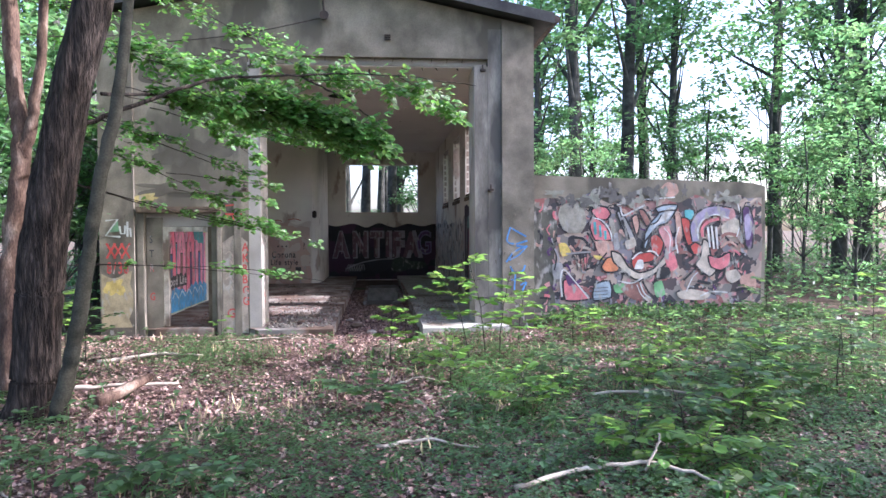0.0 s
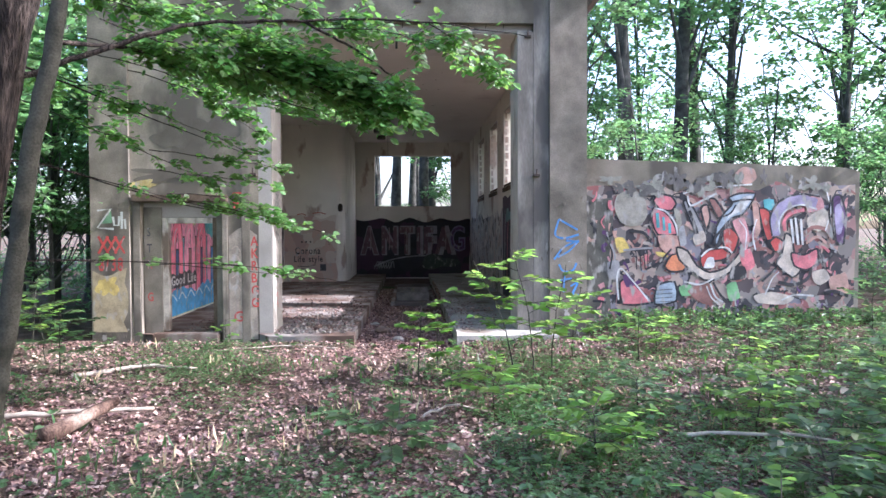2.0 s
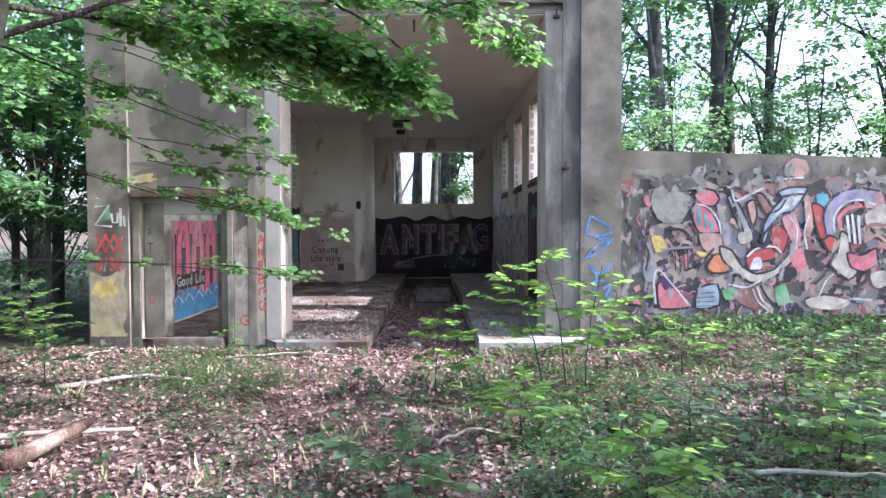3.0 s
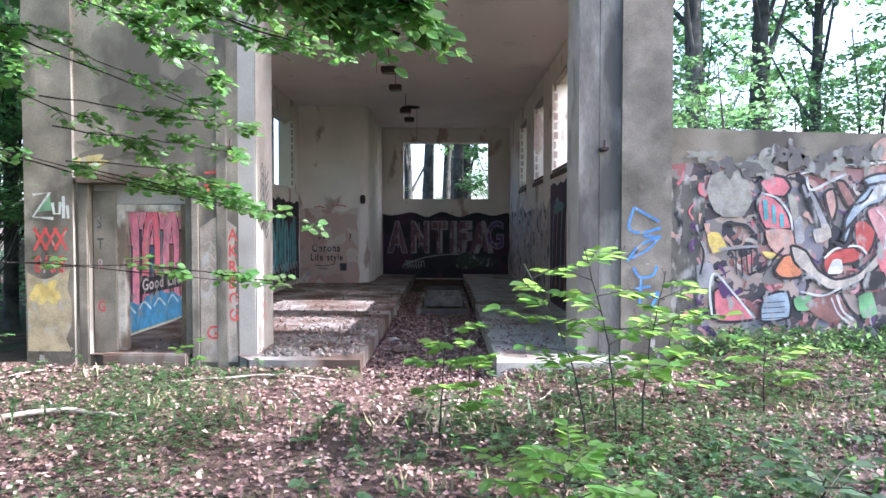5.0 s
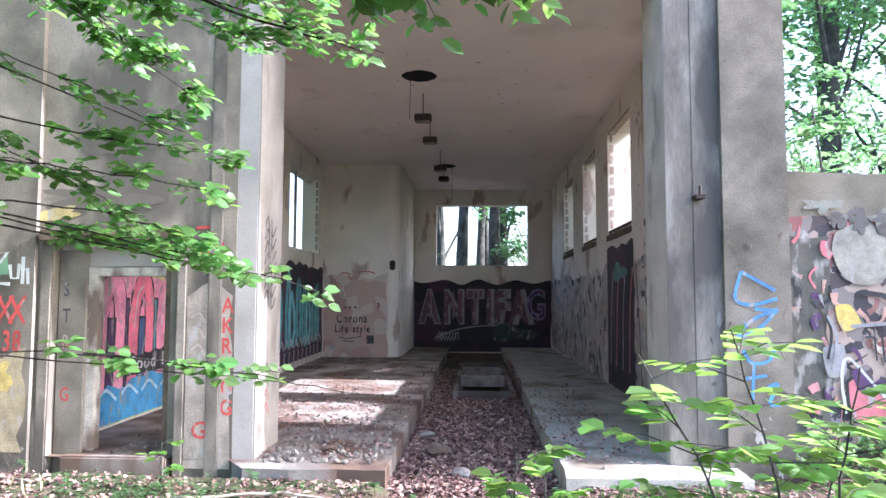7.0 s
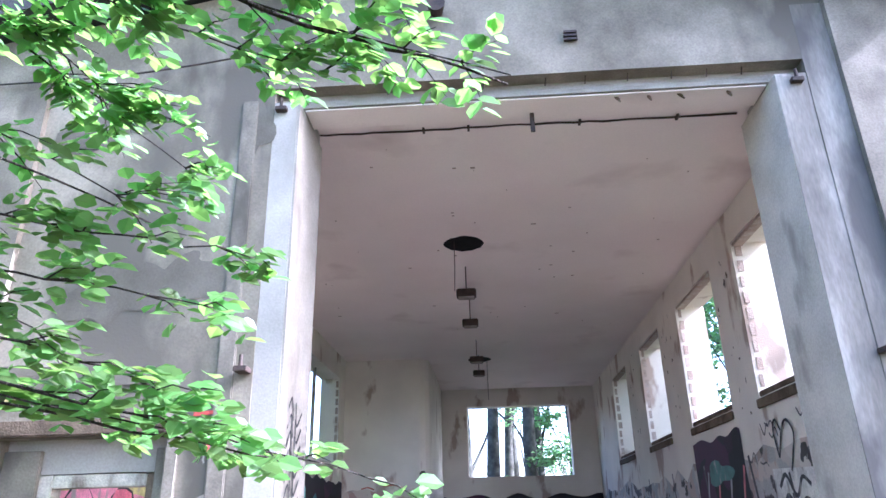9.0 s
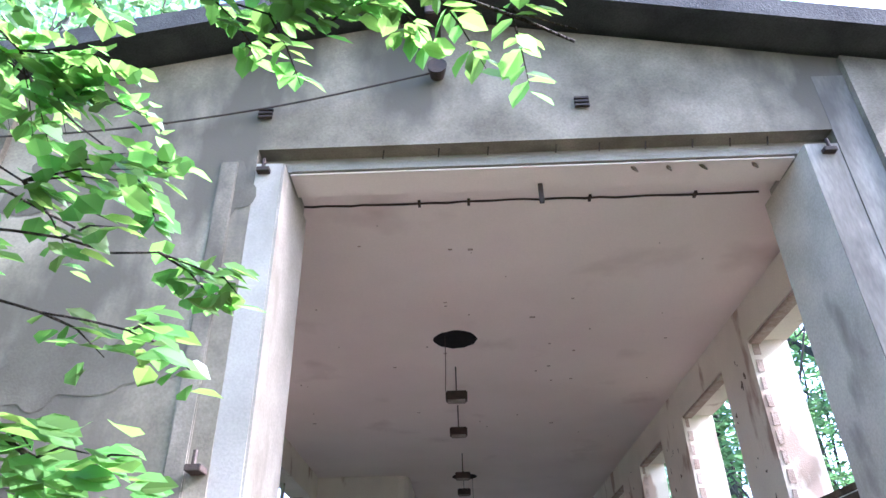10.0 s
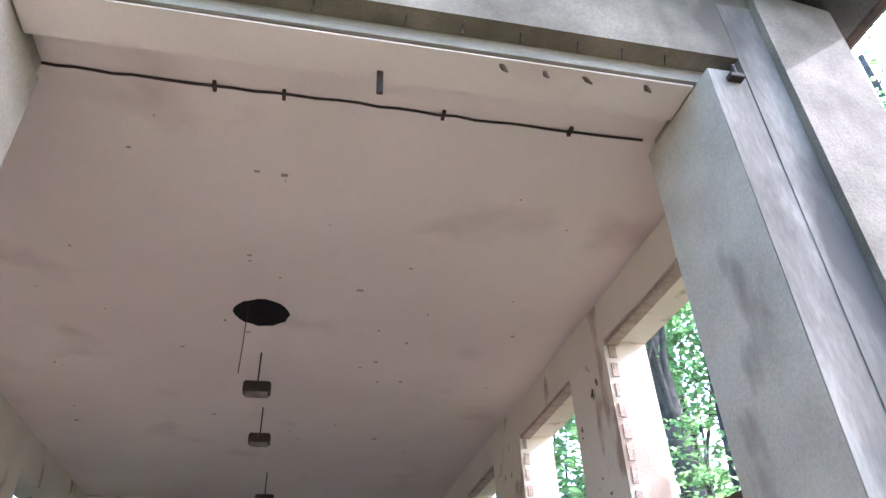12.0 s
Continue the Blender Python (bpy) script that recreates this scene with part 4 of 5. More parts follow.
# closet wall
wavy_patch("closet", -4.63, -2.9, 0.0, 2.25, M_PEEL, 0.10, 3.0)
letters("closet", "Corona", -4.28, 1.02, 0.32, BLACK, 0.72, 0.006)
letters("closet", "Life style", -4.32, 0.76, 0.28, BLACK, 0.72, 0.006)
letters("closet", "?", -3.2, 1.32, 0.34, BLACK, 0.8, 0.0)
stroke("closet", [(-4.2, 0.62), (-3.9, 0.6), (-3.6, 0.66)], 0.022, BLACK)
stroke("closet", [(-4.1, 0.54), (-3.8, 0.51)], 0.022, BLACK)
for k in range(3):
    blob("closet", -4.05 + 0.14 * k, 1.42, 0.03, 0.03, 0, BLACK)
flat_shape("closet", [(-3.46, 0.46), (-3.26, 0.46), (-3.26, 0.68), (-3.46, 0.68)], DARK)
for u0, u1, z in ((-4.2, -3.9, 2.32), (-3.7, -3.25, 2.36), (-4.5, -4.35, 1.85)):
    stroke("closet", [(u0, z), ((u0 + u1) / 2, z + 0.03), (u1, z - 0.02)], 0.03, paint(0.4, 0.1, 0.07))
# right wall: u is -y
wavy_patch("right", -29.0, -14.2, 0.1, 2.25, M_DIRTY, 0.12)
wavy_patch("right", -19.5, -17.35, 0.12, 2.6, M_MASS, 0.06)
flat_shape("right", [(-16.55, 0.15), (-15.5, 0.15), (-15.48, 2.06), (-16.53, 2.1)], paint(0.66, 0.64, 0.6))
for k in range(8):
    z = 1.9 - 0.21 * k
    stroke("right", [(-16.4, z), (-16.2, z + 0.12), (-16.0, z - 0.1), (-15.8, z + 0.08), (-15.62, z)], 0.05, BLACK)
    stroke("right", [(-16.1, z + 0.14), (-16.05, z - 0.12)], 0.045, BLACK)
for k in range(5):
    stroke("right", [(-15.3, 2.4 - 0.4 * k), (-14.9, 2.55 - 0.4 * k), (-14.6, 2.2 - 0.4 * k)], 0.09, BLACK)
    stroke("right", [(-17.2 - 1.9 * k, 2.3), (-17.0 - 1.9 * k, 1.2), (-16.9 - 1.9 * k, 0.4)], 0.06, DARK)
for k in range(4):
    stroke("right", [(-19.2 + 0.5 * k, 0.5), (-19.1 + 0.5 * k, 1.6), (-18.9 + 0.5 * k, 2.2)], 0.06, ROSE if k % 2 else GREY)
stroke("right", [(-16.25, 2.2), (-16.05, 2.5), (-15.9, 2.56), (-15.78, 2.42), (-15.9, 2.2), (-16.0, 2.05)], 0.035, BLACK)
stroke("right", [(-16.25, 2.2), (-16.3, 2.5), (-16.2, 2.6), (-16.1, 2.48)], 0.035, BLACK)
for k in range(14):
    u, z = GRNG.uniform(-17.2, -14.4), GRNG.uniform(2.1, 2.7)
    stroke("right", [(u, z), (u + 0.08, z + GRNG.uniform(-0.14, 0.14)), (u + 0.18, z + GRNG.uniform(-0.1, 0.1)), (u + 0.24, z - 0.06)], 0.022, DARK)
blob("right", -14.55, 2.62, 0.3, 0.1, 0.0, paint(0.62, 0.34, 0.06), 0.4, 40)
blob("right", -14.9, 2.4, 0.14, 0.22, 0.0, paint(0.50, 0.30, 0.22), 0.5, 40)
for k in range(40):
    blob("right", GRNG.choice((-17.05, -20.1, -23.3)) + GRNG.uniform(-0.3, 0.3), GRNG.uniform(2.6, 4.9), GRNG.uniform(0.008, 0.03), GRNG.uniform(0.01, 0.045), 0, M_FLAKE, 0.6, 14)
blob("right", -18.4, 2.15, 0.5, 0.14, 0, paint(0.06, 0.16, 0.14), 0.3)

# ---------------------------------------------------------------- fixtures
def small(name, label, category, group=""):
    ob = new(name, None)
    return tagged(ob, label, category, group)


for x in (-2.98, -0.35):
    v = small("air_vent", "small black slatted vent in the gable", "vent", "gable vents")
    for k in range(3):
        part("slat", block(x - 0.06, x + 0.06, 13.262, 13.29, 5.59 + 0.04 * k, 5.615 + 0.04 * k, bevel=0.003), M_IRON, v)
ins = small("cable_bracket", "black iron cable mast with round insulator under the ridge", "bracket")
part("box", block(-1.63, -1.50, 12.95, 13.25, 6.42, 6.78, bevel=0.01), M_IRON, ins)
part("pipe", tube([(-1.57, 13.15, 6.45), (-1.56, 13.16, 6.25), (-1.54, 13.2, 6.05)], [0.03, 0.022, 0.022], 10), M_IRON, ins)
part("insulator", tube([(-1.54, 13.15, 6.0), (-1.54, 13.28, 6.0)], [0.085, 0.06], 16), M_IRON, ins)
cab = part("cable", tube(smooth_path([(-1.54, 13.2, 5.97), (-2.9, 13.22, 5.66), (-4.3, 13.22, 5.47), (-5.75, 13.2, 5.42)], 8), [0.009] * 25, 6), M_IRON)
tagged(cab, "thin black cable strung across the gable", "cable")
for x, y, z in ((1.64, 13.30, 2.73), (-3.06, 13.29, 2.745), (-2.93, 13.37, 5.06), (1.5, 13.37, 5.06)):
    h = small("hinge_hook", "rusted iron door hinge pin in the wall", "hook", "hinge pins")
    part("pin", tube([(x, y - 0.1, z - 0.03), (x, y - 0.1, z + 0.09)], [0.016, 0.014], 8), M_IRON, h)
    part("plate", block(x - 0.05, x + 0.05, y - 0.12, y + 0.02, z - 0.035, z + 0.005, bevel=0.004), M_IRON, h)
br = small("door_stop", "short iron bar hanging from the lintel", "bracket")
part("bar", block(-0.725, -0.685, 13.69, 13.71, 4.93, 5.16, bevel=0.004), M_IRON, br)
part("plate", block(-0.75, -0.66, 13.66, 13.74, 5.135, 5.155), M_IRON, br)
for x in (-2.0, -1.55, -1.15, -0.6, -0.25, 0.12, 0.5, 0.8, 1.1):
    nail = part("nail", tube([(x, 13.38, 5.20), (x + 0.01, 13.36, 5.28)], [0.006, 0.006], 6), M_IRON)
    tagged(nail, "bent rusty nail in the lintel recess", "nail", "lintel nails")
for x, s in ((0.0, 0.05), (0.55, 0.06), (0.3, 0.03), (1.0, 0.03)):
    chip = part("plaster_chip", tube([(x, 13.5, 5.15), (x + s, 13.53, 5.12), (x + s * 1.4, 13.52, 5.08)], [0.012, 0.018, 0.006], 6, wobble=0.5), M_TIMBER)
    tagged(chip, "broken plaster scar on the lintel edge", "chip", "plaster scars")
# ragged pale edge of broken render along the lintel
bm = bmesh.new()
for i in range(46):
    x = -2.75 + i * 0.089
    block(x, x + 0.089, 13.438, 13.452, 5.15 - 0.004, 5.175 + 0.02 * abs(noise.noise(Vector((x * 6, 0, 0)))) + 0.008, bm)
part("broken_edge", bm, M_JAMB, wall_front)["kind"] = "stuff"
q = smooth_path([(-2.84, 14.14, 5.283), (-1.9, 14.15, 5.281), (-0.8, 14.14, 5.283), (0.3, 14.15, 5.281), (1.32, 14.14, 5.283)], 8, 0.006, GRNG)
rod = small("ceiling_conduit", "thin rusty conduit along the ceiling edge", "conduit")
part("pipe", tube(q, [0.011] * len(q), 6), M_IRON, rod)
for x in (-1.75, -1.3, -0.2, 0.75):
    part("clip", block(x - 0.012, x + 0.012, 14.1, 14.18, 5.262, 5.292), M_IRON, rod)
# smoke holes: closed black discs paint the dark inside, nothing is cut
M_HOLE_DARK = surface("hole_dark", [(0.3, (0.006, 0.006, 0.007)), (0.7, (0.014, 0.013, 0.014))], 6.0, 0.95, 0.3, 50.0)
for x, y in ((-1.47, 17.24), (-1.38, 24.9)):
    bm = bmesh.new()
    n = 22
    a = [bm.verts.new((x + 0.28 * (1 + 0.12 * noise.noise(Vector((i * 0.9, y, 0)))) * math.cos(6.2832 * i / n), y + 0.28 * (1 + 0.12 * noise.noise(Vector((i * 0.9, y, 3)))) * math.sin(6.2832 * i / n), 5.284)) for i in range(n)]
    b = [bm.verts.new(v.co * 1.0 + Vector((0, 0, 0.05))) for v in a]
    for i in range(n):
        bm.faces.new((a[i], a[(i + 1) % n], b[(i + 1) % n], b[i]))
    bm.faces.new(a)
    part("smoke_hole", bm, M_HOLE_DARK, ceiling, "round vent hole, its dark inside painted as a black disc")
for k in range(46):
    x, y = GRNG.uniform(-4.2, 1.6), GRNG.uniform(14.4, 22)
    s = GRNG.uniform(0.008, 0.03)
    part("plaster_pit", block(x, x + s * GRNG.uniform(0.6, 2.6), y, y + s, 5.283, 5.291), M_BRICK, ceiling)
for i, (x, y, w) in enumerate(((-1.48, 18.2, 0.15), (-1.47, 19.9, 0.14), (-1.42, 22.9, 0.15), (-1.4, 24.4, 0.14))):
    lamp = small("ceiling_lamp", "dead rusted lamp box hanging on an iron rod", "lamp", "hanging lamps")
    part("housing", block(x - w, x + w, y - 0.1, y + 0.1, 4.79, 4.91, bevel=0.015), M_IRON, lamp)
    part("rod", tube([(x, y, 5.29), (x, y, 4.9)], [0.009, 0.009], 6), M_IRON, lamp)
    part("underplate", block(x - w * 0.8, x + w * 0.8, y - 0.08, y + 0.08, 4.775, 4.789), M_STONE, lamp)
wire = part("wire", tube([(-1.6, 17.1, 5.27), (-1.6, 17.1, 4.9), (-1.61, 17.12, 4.55)], [0.005] * 3, 5), M_IRON)
tagged(wire, "loose wire dangling from the smoke hole", "wire")
wire = part("wire", tube([(-1.2, 24.9, 5.28), (-1.2, 24.9, 4.3)], [0.006] * 2, 5), M_IRON)
tagged(wire, "loose wire dangling from the smoke hole", "wire")
sw = small("switch_box", "black burnt electrical switch box on the corner", "switch")
part("body", block(-2.85, -2.70, 24.5, 24.62, 2.42, 2.68, bevel=0.03), M_IRON, sw)
part("lever", tube([(-2.78, 24.5, 2.6), (-2.76, 24.42, 2.66)], [0.02, 0.015], 8), M_IRON, sw)

# doorway
door_1 = small("door_1", "empty weathered timber door frame with low threshold", "door frame")
door_1["kind"] = "structure"
for x0, x1, m in ((-4.655, -4.53, M_FRAME), (-3.80, -3.722, M_TIMBER)):
    part("post", block(x0, x1, 13.46, 13.60, 0.12, 2.025, bevel=0.008), m, door_1)
part("head", block(-4.528, -3.802, 13.46, 13.60, 1.93, 2.025, bevel=0.008), M_FRAME, door_1)
part("threshold", block(-4.75, -3.66, 13.25, 13.62, -0.1, 0.115, bevel=0.02), M_SLAB, door_1)
for x0, x1 in ((-4.91, -4.62), (-3.72, -3.61)):
    part("lining", block(x0, x1, 13.40, 13.448, -0.1, 2.2, bevel=0.006), M_PILLAR, door_1)

# windows: toothed brick reveals and dark broken sills
for (y0, y1, z0, z1) in WINDOWS_R:
    for k in range(9):
        z = z0 + 0.12 + k * (z1 - z0 - 0.3) / 8
        hold("brick", part("tmp", block(1.99, 1.99 + GRNG.uniform(0.05, 0.09), y1 - 0.012, y1 - 0.001, z, z + 0.15, bevel=0.004), M_BRICK).data, wall_right)
    part("sill", block(1.955, 2.415, y0 + 0.004, y1 - 0.004, z0 + 0.002, z0 + 0.07, bevel=0.01), M_TIMBER, wall_right, "dark broken brick sill")
    part("sill", block(1.915, 1.947, y0 - 0.03, y1 + 0.03, z0 - 0.13, z0 - 0.02, bevel=0.01), M_TIMBER, wall_right, "dark broken brick sill")
    part("head_beam", block(1.962, 2.1, y0 + 0.004, y1 - 0.004, z1 - 0.045, z1 - 0.003, bevel=0.008), M_BRICK, wall_right)
for o in [o for o in scene.objects if o.name.startswith("tmp")]:
    bpy.data.objects.remove(o)
for (y0, y1, z0, z1) in WINDOWS_L:
    for k in range(9):
        z = z0 + 0.1 + k * (z1 - z0 - 0.3) / 8
        part("brick", block(-4.74, -4.68, y1 - 0.010, y1 - 0.001, z, z + 0.15, bevel=0.004), M_BRICK, wall_left)
    for y in (22.6,):
        part("mullion", block(-4.95, -4.88, y, y + 0.06, z0, z1, bevel=0.006), M_FRAME, wall_left)

# rubble on the platform edge
def rubble(count, seed, x0, x1, y0, y1, lo, hi):
    rng = random.Random(seed)
    bm = bmesh.new()
    for _ in range(count):
        s = rng.uniform(lo, hi)
        x, y = rng.uniform(x0, x1), y0 + (y1 - y0) * rng.random() ** 1.6
        m = pose(x, y, 0.10 + s * 0.25, rng.uniform(0, 90), rng.uniform(0, 90), rng.uniform(0, 360)) @ Matrix.Diagonal((s, s * rng.uniform(0.6, 1), s * rng.uniform(0.4, 0.8), 1))
        r = bmesh.ops.create_icosphere(bm, subdivisions=1, radius=0.6, matrix=m)
        for v in r["verts"]:
            v.co += Vector((rng.uniform(-1, 1), rng.uniform(-1, 1), rng.uniform(-1, 1))) * s * 0.12
    tagged(part("rubble", bm, M_STONE), "crumbled concrete rubble on the platform", "rubble", kind="stuff")


rubble(240, 3, -2.7, -1.5, 13.2, 15.6, 0.015, 0.07)
rubble(90, 4, -4.2, -1.5, 14.3, 23, 0.015, 0.06)
rubble(30, 5, 0.4, 1.8, 13.1, 22, 0.015, 0.05)
for x, y, s in ((-1.0, 14.6, 0.16), (-0.7, 13.6, 0.1), (-1.2, 15.6, 0.1), (-2.1, 13.7, 0.09)):
    bm = bmesh.new()
    bmesh.ops.create_icosphere(bm, subdivisions=2, radius=1, matrix=Matrix.Translation((x, y, (-0.12 if x > -1.4 else 0.1) + s * 0.3)) @ Matrix.Diagonal((s, s * 0.8, s * 0.5, 1)))
    for v in bm.verts:
        v.co += noise.noise_vector(v.co * 9) * s * 0.3
    tagged(part("stone", bm, M_SLAB), "pale lump of broken concrete on the track bed", "stone", "concrete lumps")

# ---------------------------------------------------------------- trees
def leafy_crown(rng, centre, radius, count, size, flat=0.8, clumps=26, plain=True):
    """Leaf clumps spread through an uneven crown."""
    L = Leaves()
    spots = []
    for _ in range(clumps):
        d = rand_dir(rng) * (rng.random() ** 0.45)
        spots.append((Vector(centre) + Vector((d.x * radius[0], d.y * radius[1], d.z * radius[2])), rng.uniform(0.22, 0.48) * radius[0]))
    for _ in range(count):
        c, r = rng.choice(spots)
        d = rand_dir(rng) * rng.random() ** 0.5
        p = c + Vector((d.x * r, d.y * r, d.z * r * flat * 0.55))
        a = rand_dir(rng, 0.35)
        nrm = Vector((rng.gauss(0, 0.45), rng.gauss(0, 0.45), 1))
        L.add(p, a, nrm, size * rng.uniform(0.7, 1.3), plain)
    return L, spots


def forest_tree_meshes(seed, tall, trunk_r, crown_low, crown_r, leaves, size):
    """Trunk-with-limbs mesh and crown mesh of one forest tree, foot at the origin."""
    rng = random.Random(seed)
    lean = rng.uniform(-0.5, 0.5)
    pts = smooth_path([(0, 0, -0.3), (lean * 0.1, 0.05, tall * 0.25), (lean * 0.5, -0.1, tall * 0.6), (lean, 0.1, tall)], 5)
    rad = [trunk_r * (1.25 if i == 0 else 1) * (1 - 0.75 * i / len(pts)) for i in range(len(pts))]
    bm = tube(pts, rad, 9, wobble=0.15)
    crown, spots = leafy_crown(rng, (lean * 0.7, 0, (crown_low + tall) / 2 + 0.5), (crown_r, crown_r, (tall - crown_low) / 2 + 0.6), leaves, size, clumps=34)
    for c, r in spots[:22]:
        k = min(len(pts) - 2, max(3, int(len(pts) * max(0.25, (c.z - 1.5) / tall))))
        base = pts[k]
        mid = base.lerp(c, 0.5) + Vector((0, 0, -0.2))
        tube([base, mid, c], [rad[k] * 0.45, rad[k] * 0.25, 0.012], 5, bm)
    me = bpy.data.meshes.new("trunk")
    bm.to_mesh(me)
    bm.free()
    me.materials.append(M_FARBARK)
    me.polygons.foreach_set("use_smooth", [True] * len(me.polygons))
    return me, crown.mesh("crown", M_LEAF_FAR)


def forest_tree(meshes, x, y, turn, scale, label, group):
    ob = new("tree", None)
    hold("trunk", meshes[0], ob)
    hold("crown", meshes[1], ob)
    ob.matrix_basis = pose(x, y, height(x, y), 0, 0, turn) @ Matrix.Diagonal((scale, scale, scale, 1))
    tagged(ob, label, "tree", group)
    return ob


KINDS = [
    forest_tree_meshes(1, 15.0, 0.24, 5.5, 3.4, 2900, 0.22),
    forest_tree_meshes(2, 17.0, 0.30, 7.0, 3.8, 3000, 0.23),
    forest_tree_meshes(3, 11.0, 0.13, 3.0, 2.4, 2600, 0.19),
    forest_tree_meshes(4, 7.0, 0.07, 1.2, 1.9, 2600, 0.17),
]
LBL = "tall slender beech tree in full green leaf"
rng = random.Random(11)
# trunks that stand clear beside the low wall and behind the shed
for x, y, k, s in ((4.7, 22.6, 2, 1.1), (6.0, 22.0, 1, 1.0), (8.4, 24.0, 1, 1.05), (10.3, 24.5, 0, 0.95), (16.4, 22.4, 1, 1.1), (15.2, 22.0, 0, 1.1), (15.4, 26, 1, 1.0), (18.5, 21, 2, 1.2), (11.5, 30, 1, 1.1), (7.0, 31, 0, 1.1),
                   (-1.1, 34.5, 1, 1.0), (0.25, 33.2, 1, 1.0), (0.7, 35.5, 0, 1.0), (-2.2, 38, 0, 1.1), (2.4, 39, 1, 1.1), (-0.3, 44, 1, 1), (-4.6, 41, 0, 1.1),
                   (8.8, 28.5, 3, 1.7), (-7.8, 16.2, 2, 1.0), (-9.5, 12.8, 0, 1.0), (-8.6, 20.0, 1, 1.0), (-10.5, 17.5, 1, 1.0), (-12.5, 13.0, 2, 1.1), (-8.9, 24.5, 2, 1.0), (-12, 23, 0, 1.1), (-7.2, 27.5, 1, 1.0)):
    forest_tree(KINDS[k], x, y, rng.uniform(0, 360), s, LBL, "woodland trees")
# unseen trees added for shade: crowns overhead, on the sunny side, behind the walker
for x, y, k, s in ((8.5, 4.4, 1, 1.0), (7.5, 0.5, 0, 1.0), (-7.5, -4.0, 1, 1.0), (2.5, -8.0, 0, 1.1), (10.6, 12.9, 2, 0.9), (-10, 4.5, 1, 1.0), (9.5, 3.0, 0, 1.0), (15.2, 2.5, 1, 1.1), (15.0, 5.4, 0, 1.1), (24.0, 21.5, 1, 1.1)):
    forest_tree(KINDS[k], x, y, rng.uniform(0, 360), s, LBL, "woodland trees")
for i in range(30):
    a = rng.uniform(0, 2 * math.pi)
    r = rng.uniform(30, 62)
    forest_tree(KINDS[rng.choice((0, 1, 1, 2))], r * math.cos(a), 12 + r * math.sin(a), rng.uniform(0, 360), rng.uniform(0.9, 1.2), "distant woodland tree with a dense green crown", "distant trees")
for i in range(32):
    a = rng.uniform(-0.35, math.pi + 0.35)
    r = rng.uniform(19, 44)
    x, y = r * math.cos(a), 10 + r * math.sin(a)
    if -8 < x < 3.5 and y < 32:
        continue
    forest_tree(KINDS[3], x, y, rng.uniform(0, 360), rng.uniform(0.9, 1.7), "leafy understorey beech deeper in the wood", "understorey trees")
for i in range(11):
    x, y = rng.uniform(9, 27), rng.uniform(17, 38)
    forest_tree(KINDS[3], x, y, rng.uniform(0, 360), rng.uniform(0.8, 1.5), "leafy understorey beech deeper in the wood", "understorey trees")
# understorey
for x, y, s in ((-6.9, 10.3, 0.75), (-7.6, 12.4, 0.9), (-6.7, 13.9, 0.7), (-8.6, 9.4, 1.0), (-9.4, 11.4, 1.1), (-7.7, 8.2, 0.8), (-8.2, 14.2, 1.2), (-9.0, 16.8, 1.3), (-12.0, 15.5, 1.4), (-11, 7.5, 1.2), (11.0, 17.5, 0.7), (9.2, 19.8, 0.8), (13.8, 15.2, 0.75), (16.5, 17, 0.9), (5.2, 20.5, 0.7), (7.4, 20.0, 0.6), (9.8, 13.9, 0.55), (-7.4, 14.6, 0.7), (-8.4, 11.0, 0.75), (-9.8, 15.0, 0.9), (-7.9, 18.5, 0.8), (-11.5, 10.0, 0.9), (-10.5, 20, 1.0), (-6.9, 22.5, 0.8), (-1.0, 36, 0.5), (1.8, 37, 0.6), (-3.4, 36, 0.6), (4.2, 26, 0.9), (4.5, 16.5, 0.62), (19, 24, 1.1), (12.5, 26, 1.1), (8.0, 27, 1.1), (-13, 18, 1.1)):
    forest_tree(KINDS[3], x, y, rng.uniform(0, 360), s, "low understorey beech with layered leaves", "understorey trees")


def spray(L, bm, pts, count, spread, size, rng, droop=0.0, thick=0.005, flatness=0.4):
    """A leafy twig: wood along pts, side twigs, leaves in flat layers."""
    path = smooth_path(pts, 6, 0.012, rng)
    n = len(path)
    tube(path, [thick * (1 - 0.8 * i / n) + 0.0015 for i in range(n)], 5, bm)
    side_n = max(3, count // 14)
    for s in range(side_n):
        i = rng.randrange(max(1, n // 6), n)
        d = (path[min(i + 1, n - 1)] - path[max(i - 1, 0)]).normalized()
        out = d.cross(Vector((0, 0, 1))).normalized() * rng.choice((-1, 1))
        way = (out * rng.uniform(0.5, 1) + d * rng.uniform(0.3, 0.9) + Vector((0, 0, rng.uniform(-1, 1) * flatness - droop))).normalized()
        ln = spread * rng.uniform(0.5, 1.1)
        tip = path[i] + way * ln
        tube([path[i], path[i].lerp(tip, 0.5) + Vector((0, 0, 0.02)), tip], [0.004, 0.003, 0.0012], 4, bm)
        k = max(4, int(count / side_n))
        for q in range(k):
            f = (q + 1) / k
            p = path[i].lerp(tip, f)
            o = way.cross(Vector((0, 0, 1))).normalized() * (1 if q % 2 else -1)
            a = o * rng.uniform(0.5, 1) + way * rng.uniform(0.3, 0.9) + Vector((0, 0, rng.uniform(-0.35, 0.15)))
            L.add(p + Vector((0, 0, rng.uniform(-0.06, 0.06))), a, Vector((rng.gauss(0, 0.5), rng.gauss(-0.85, 0.5), 1)), size * rng.uniform(0.65, 1.2))


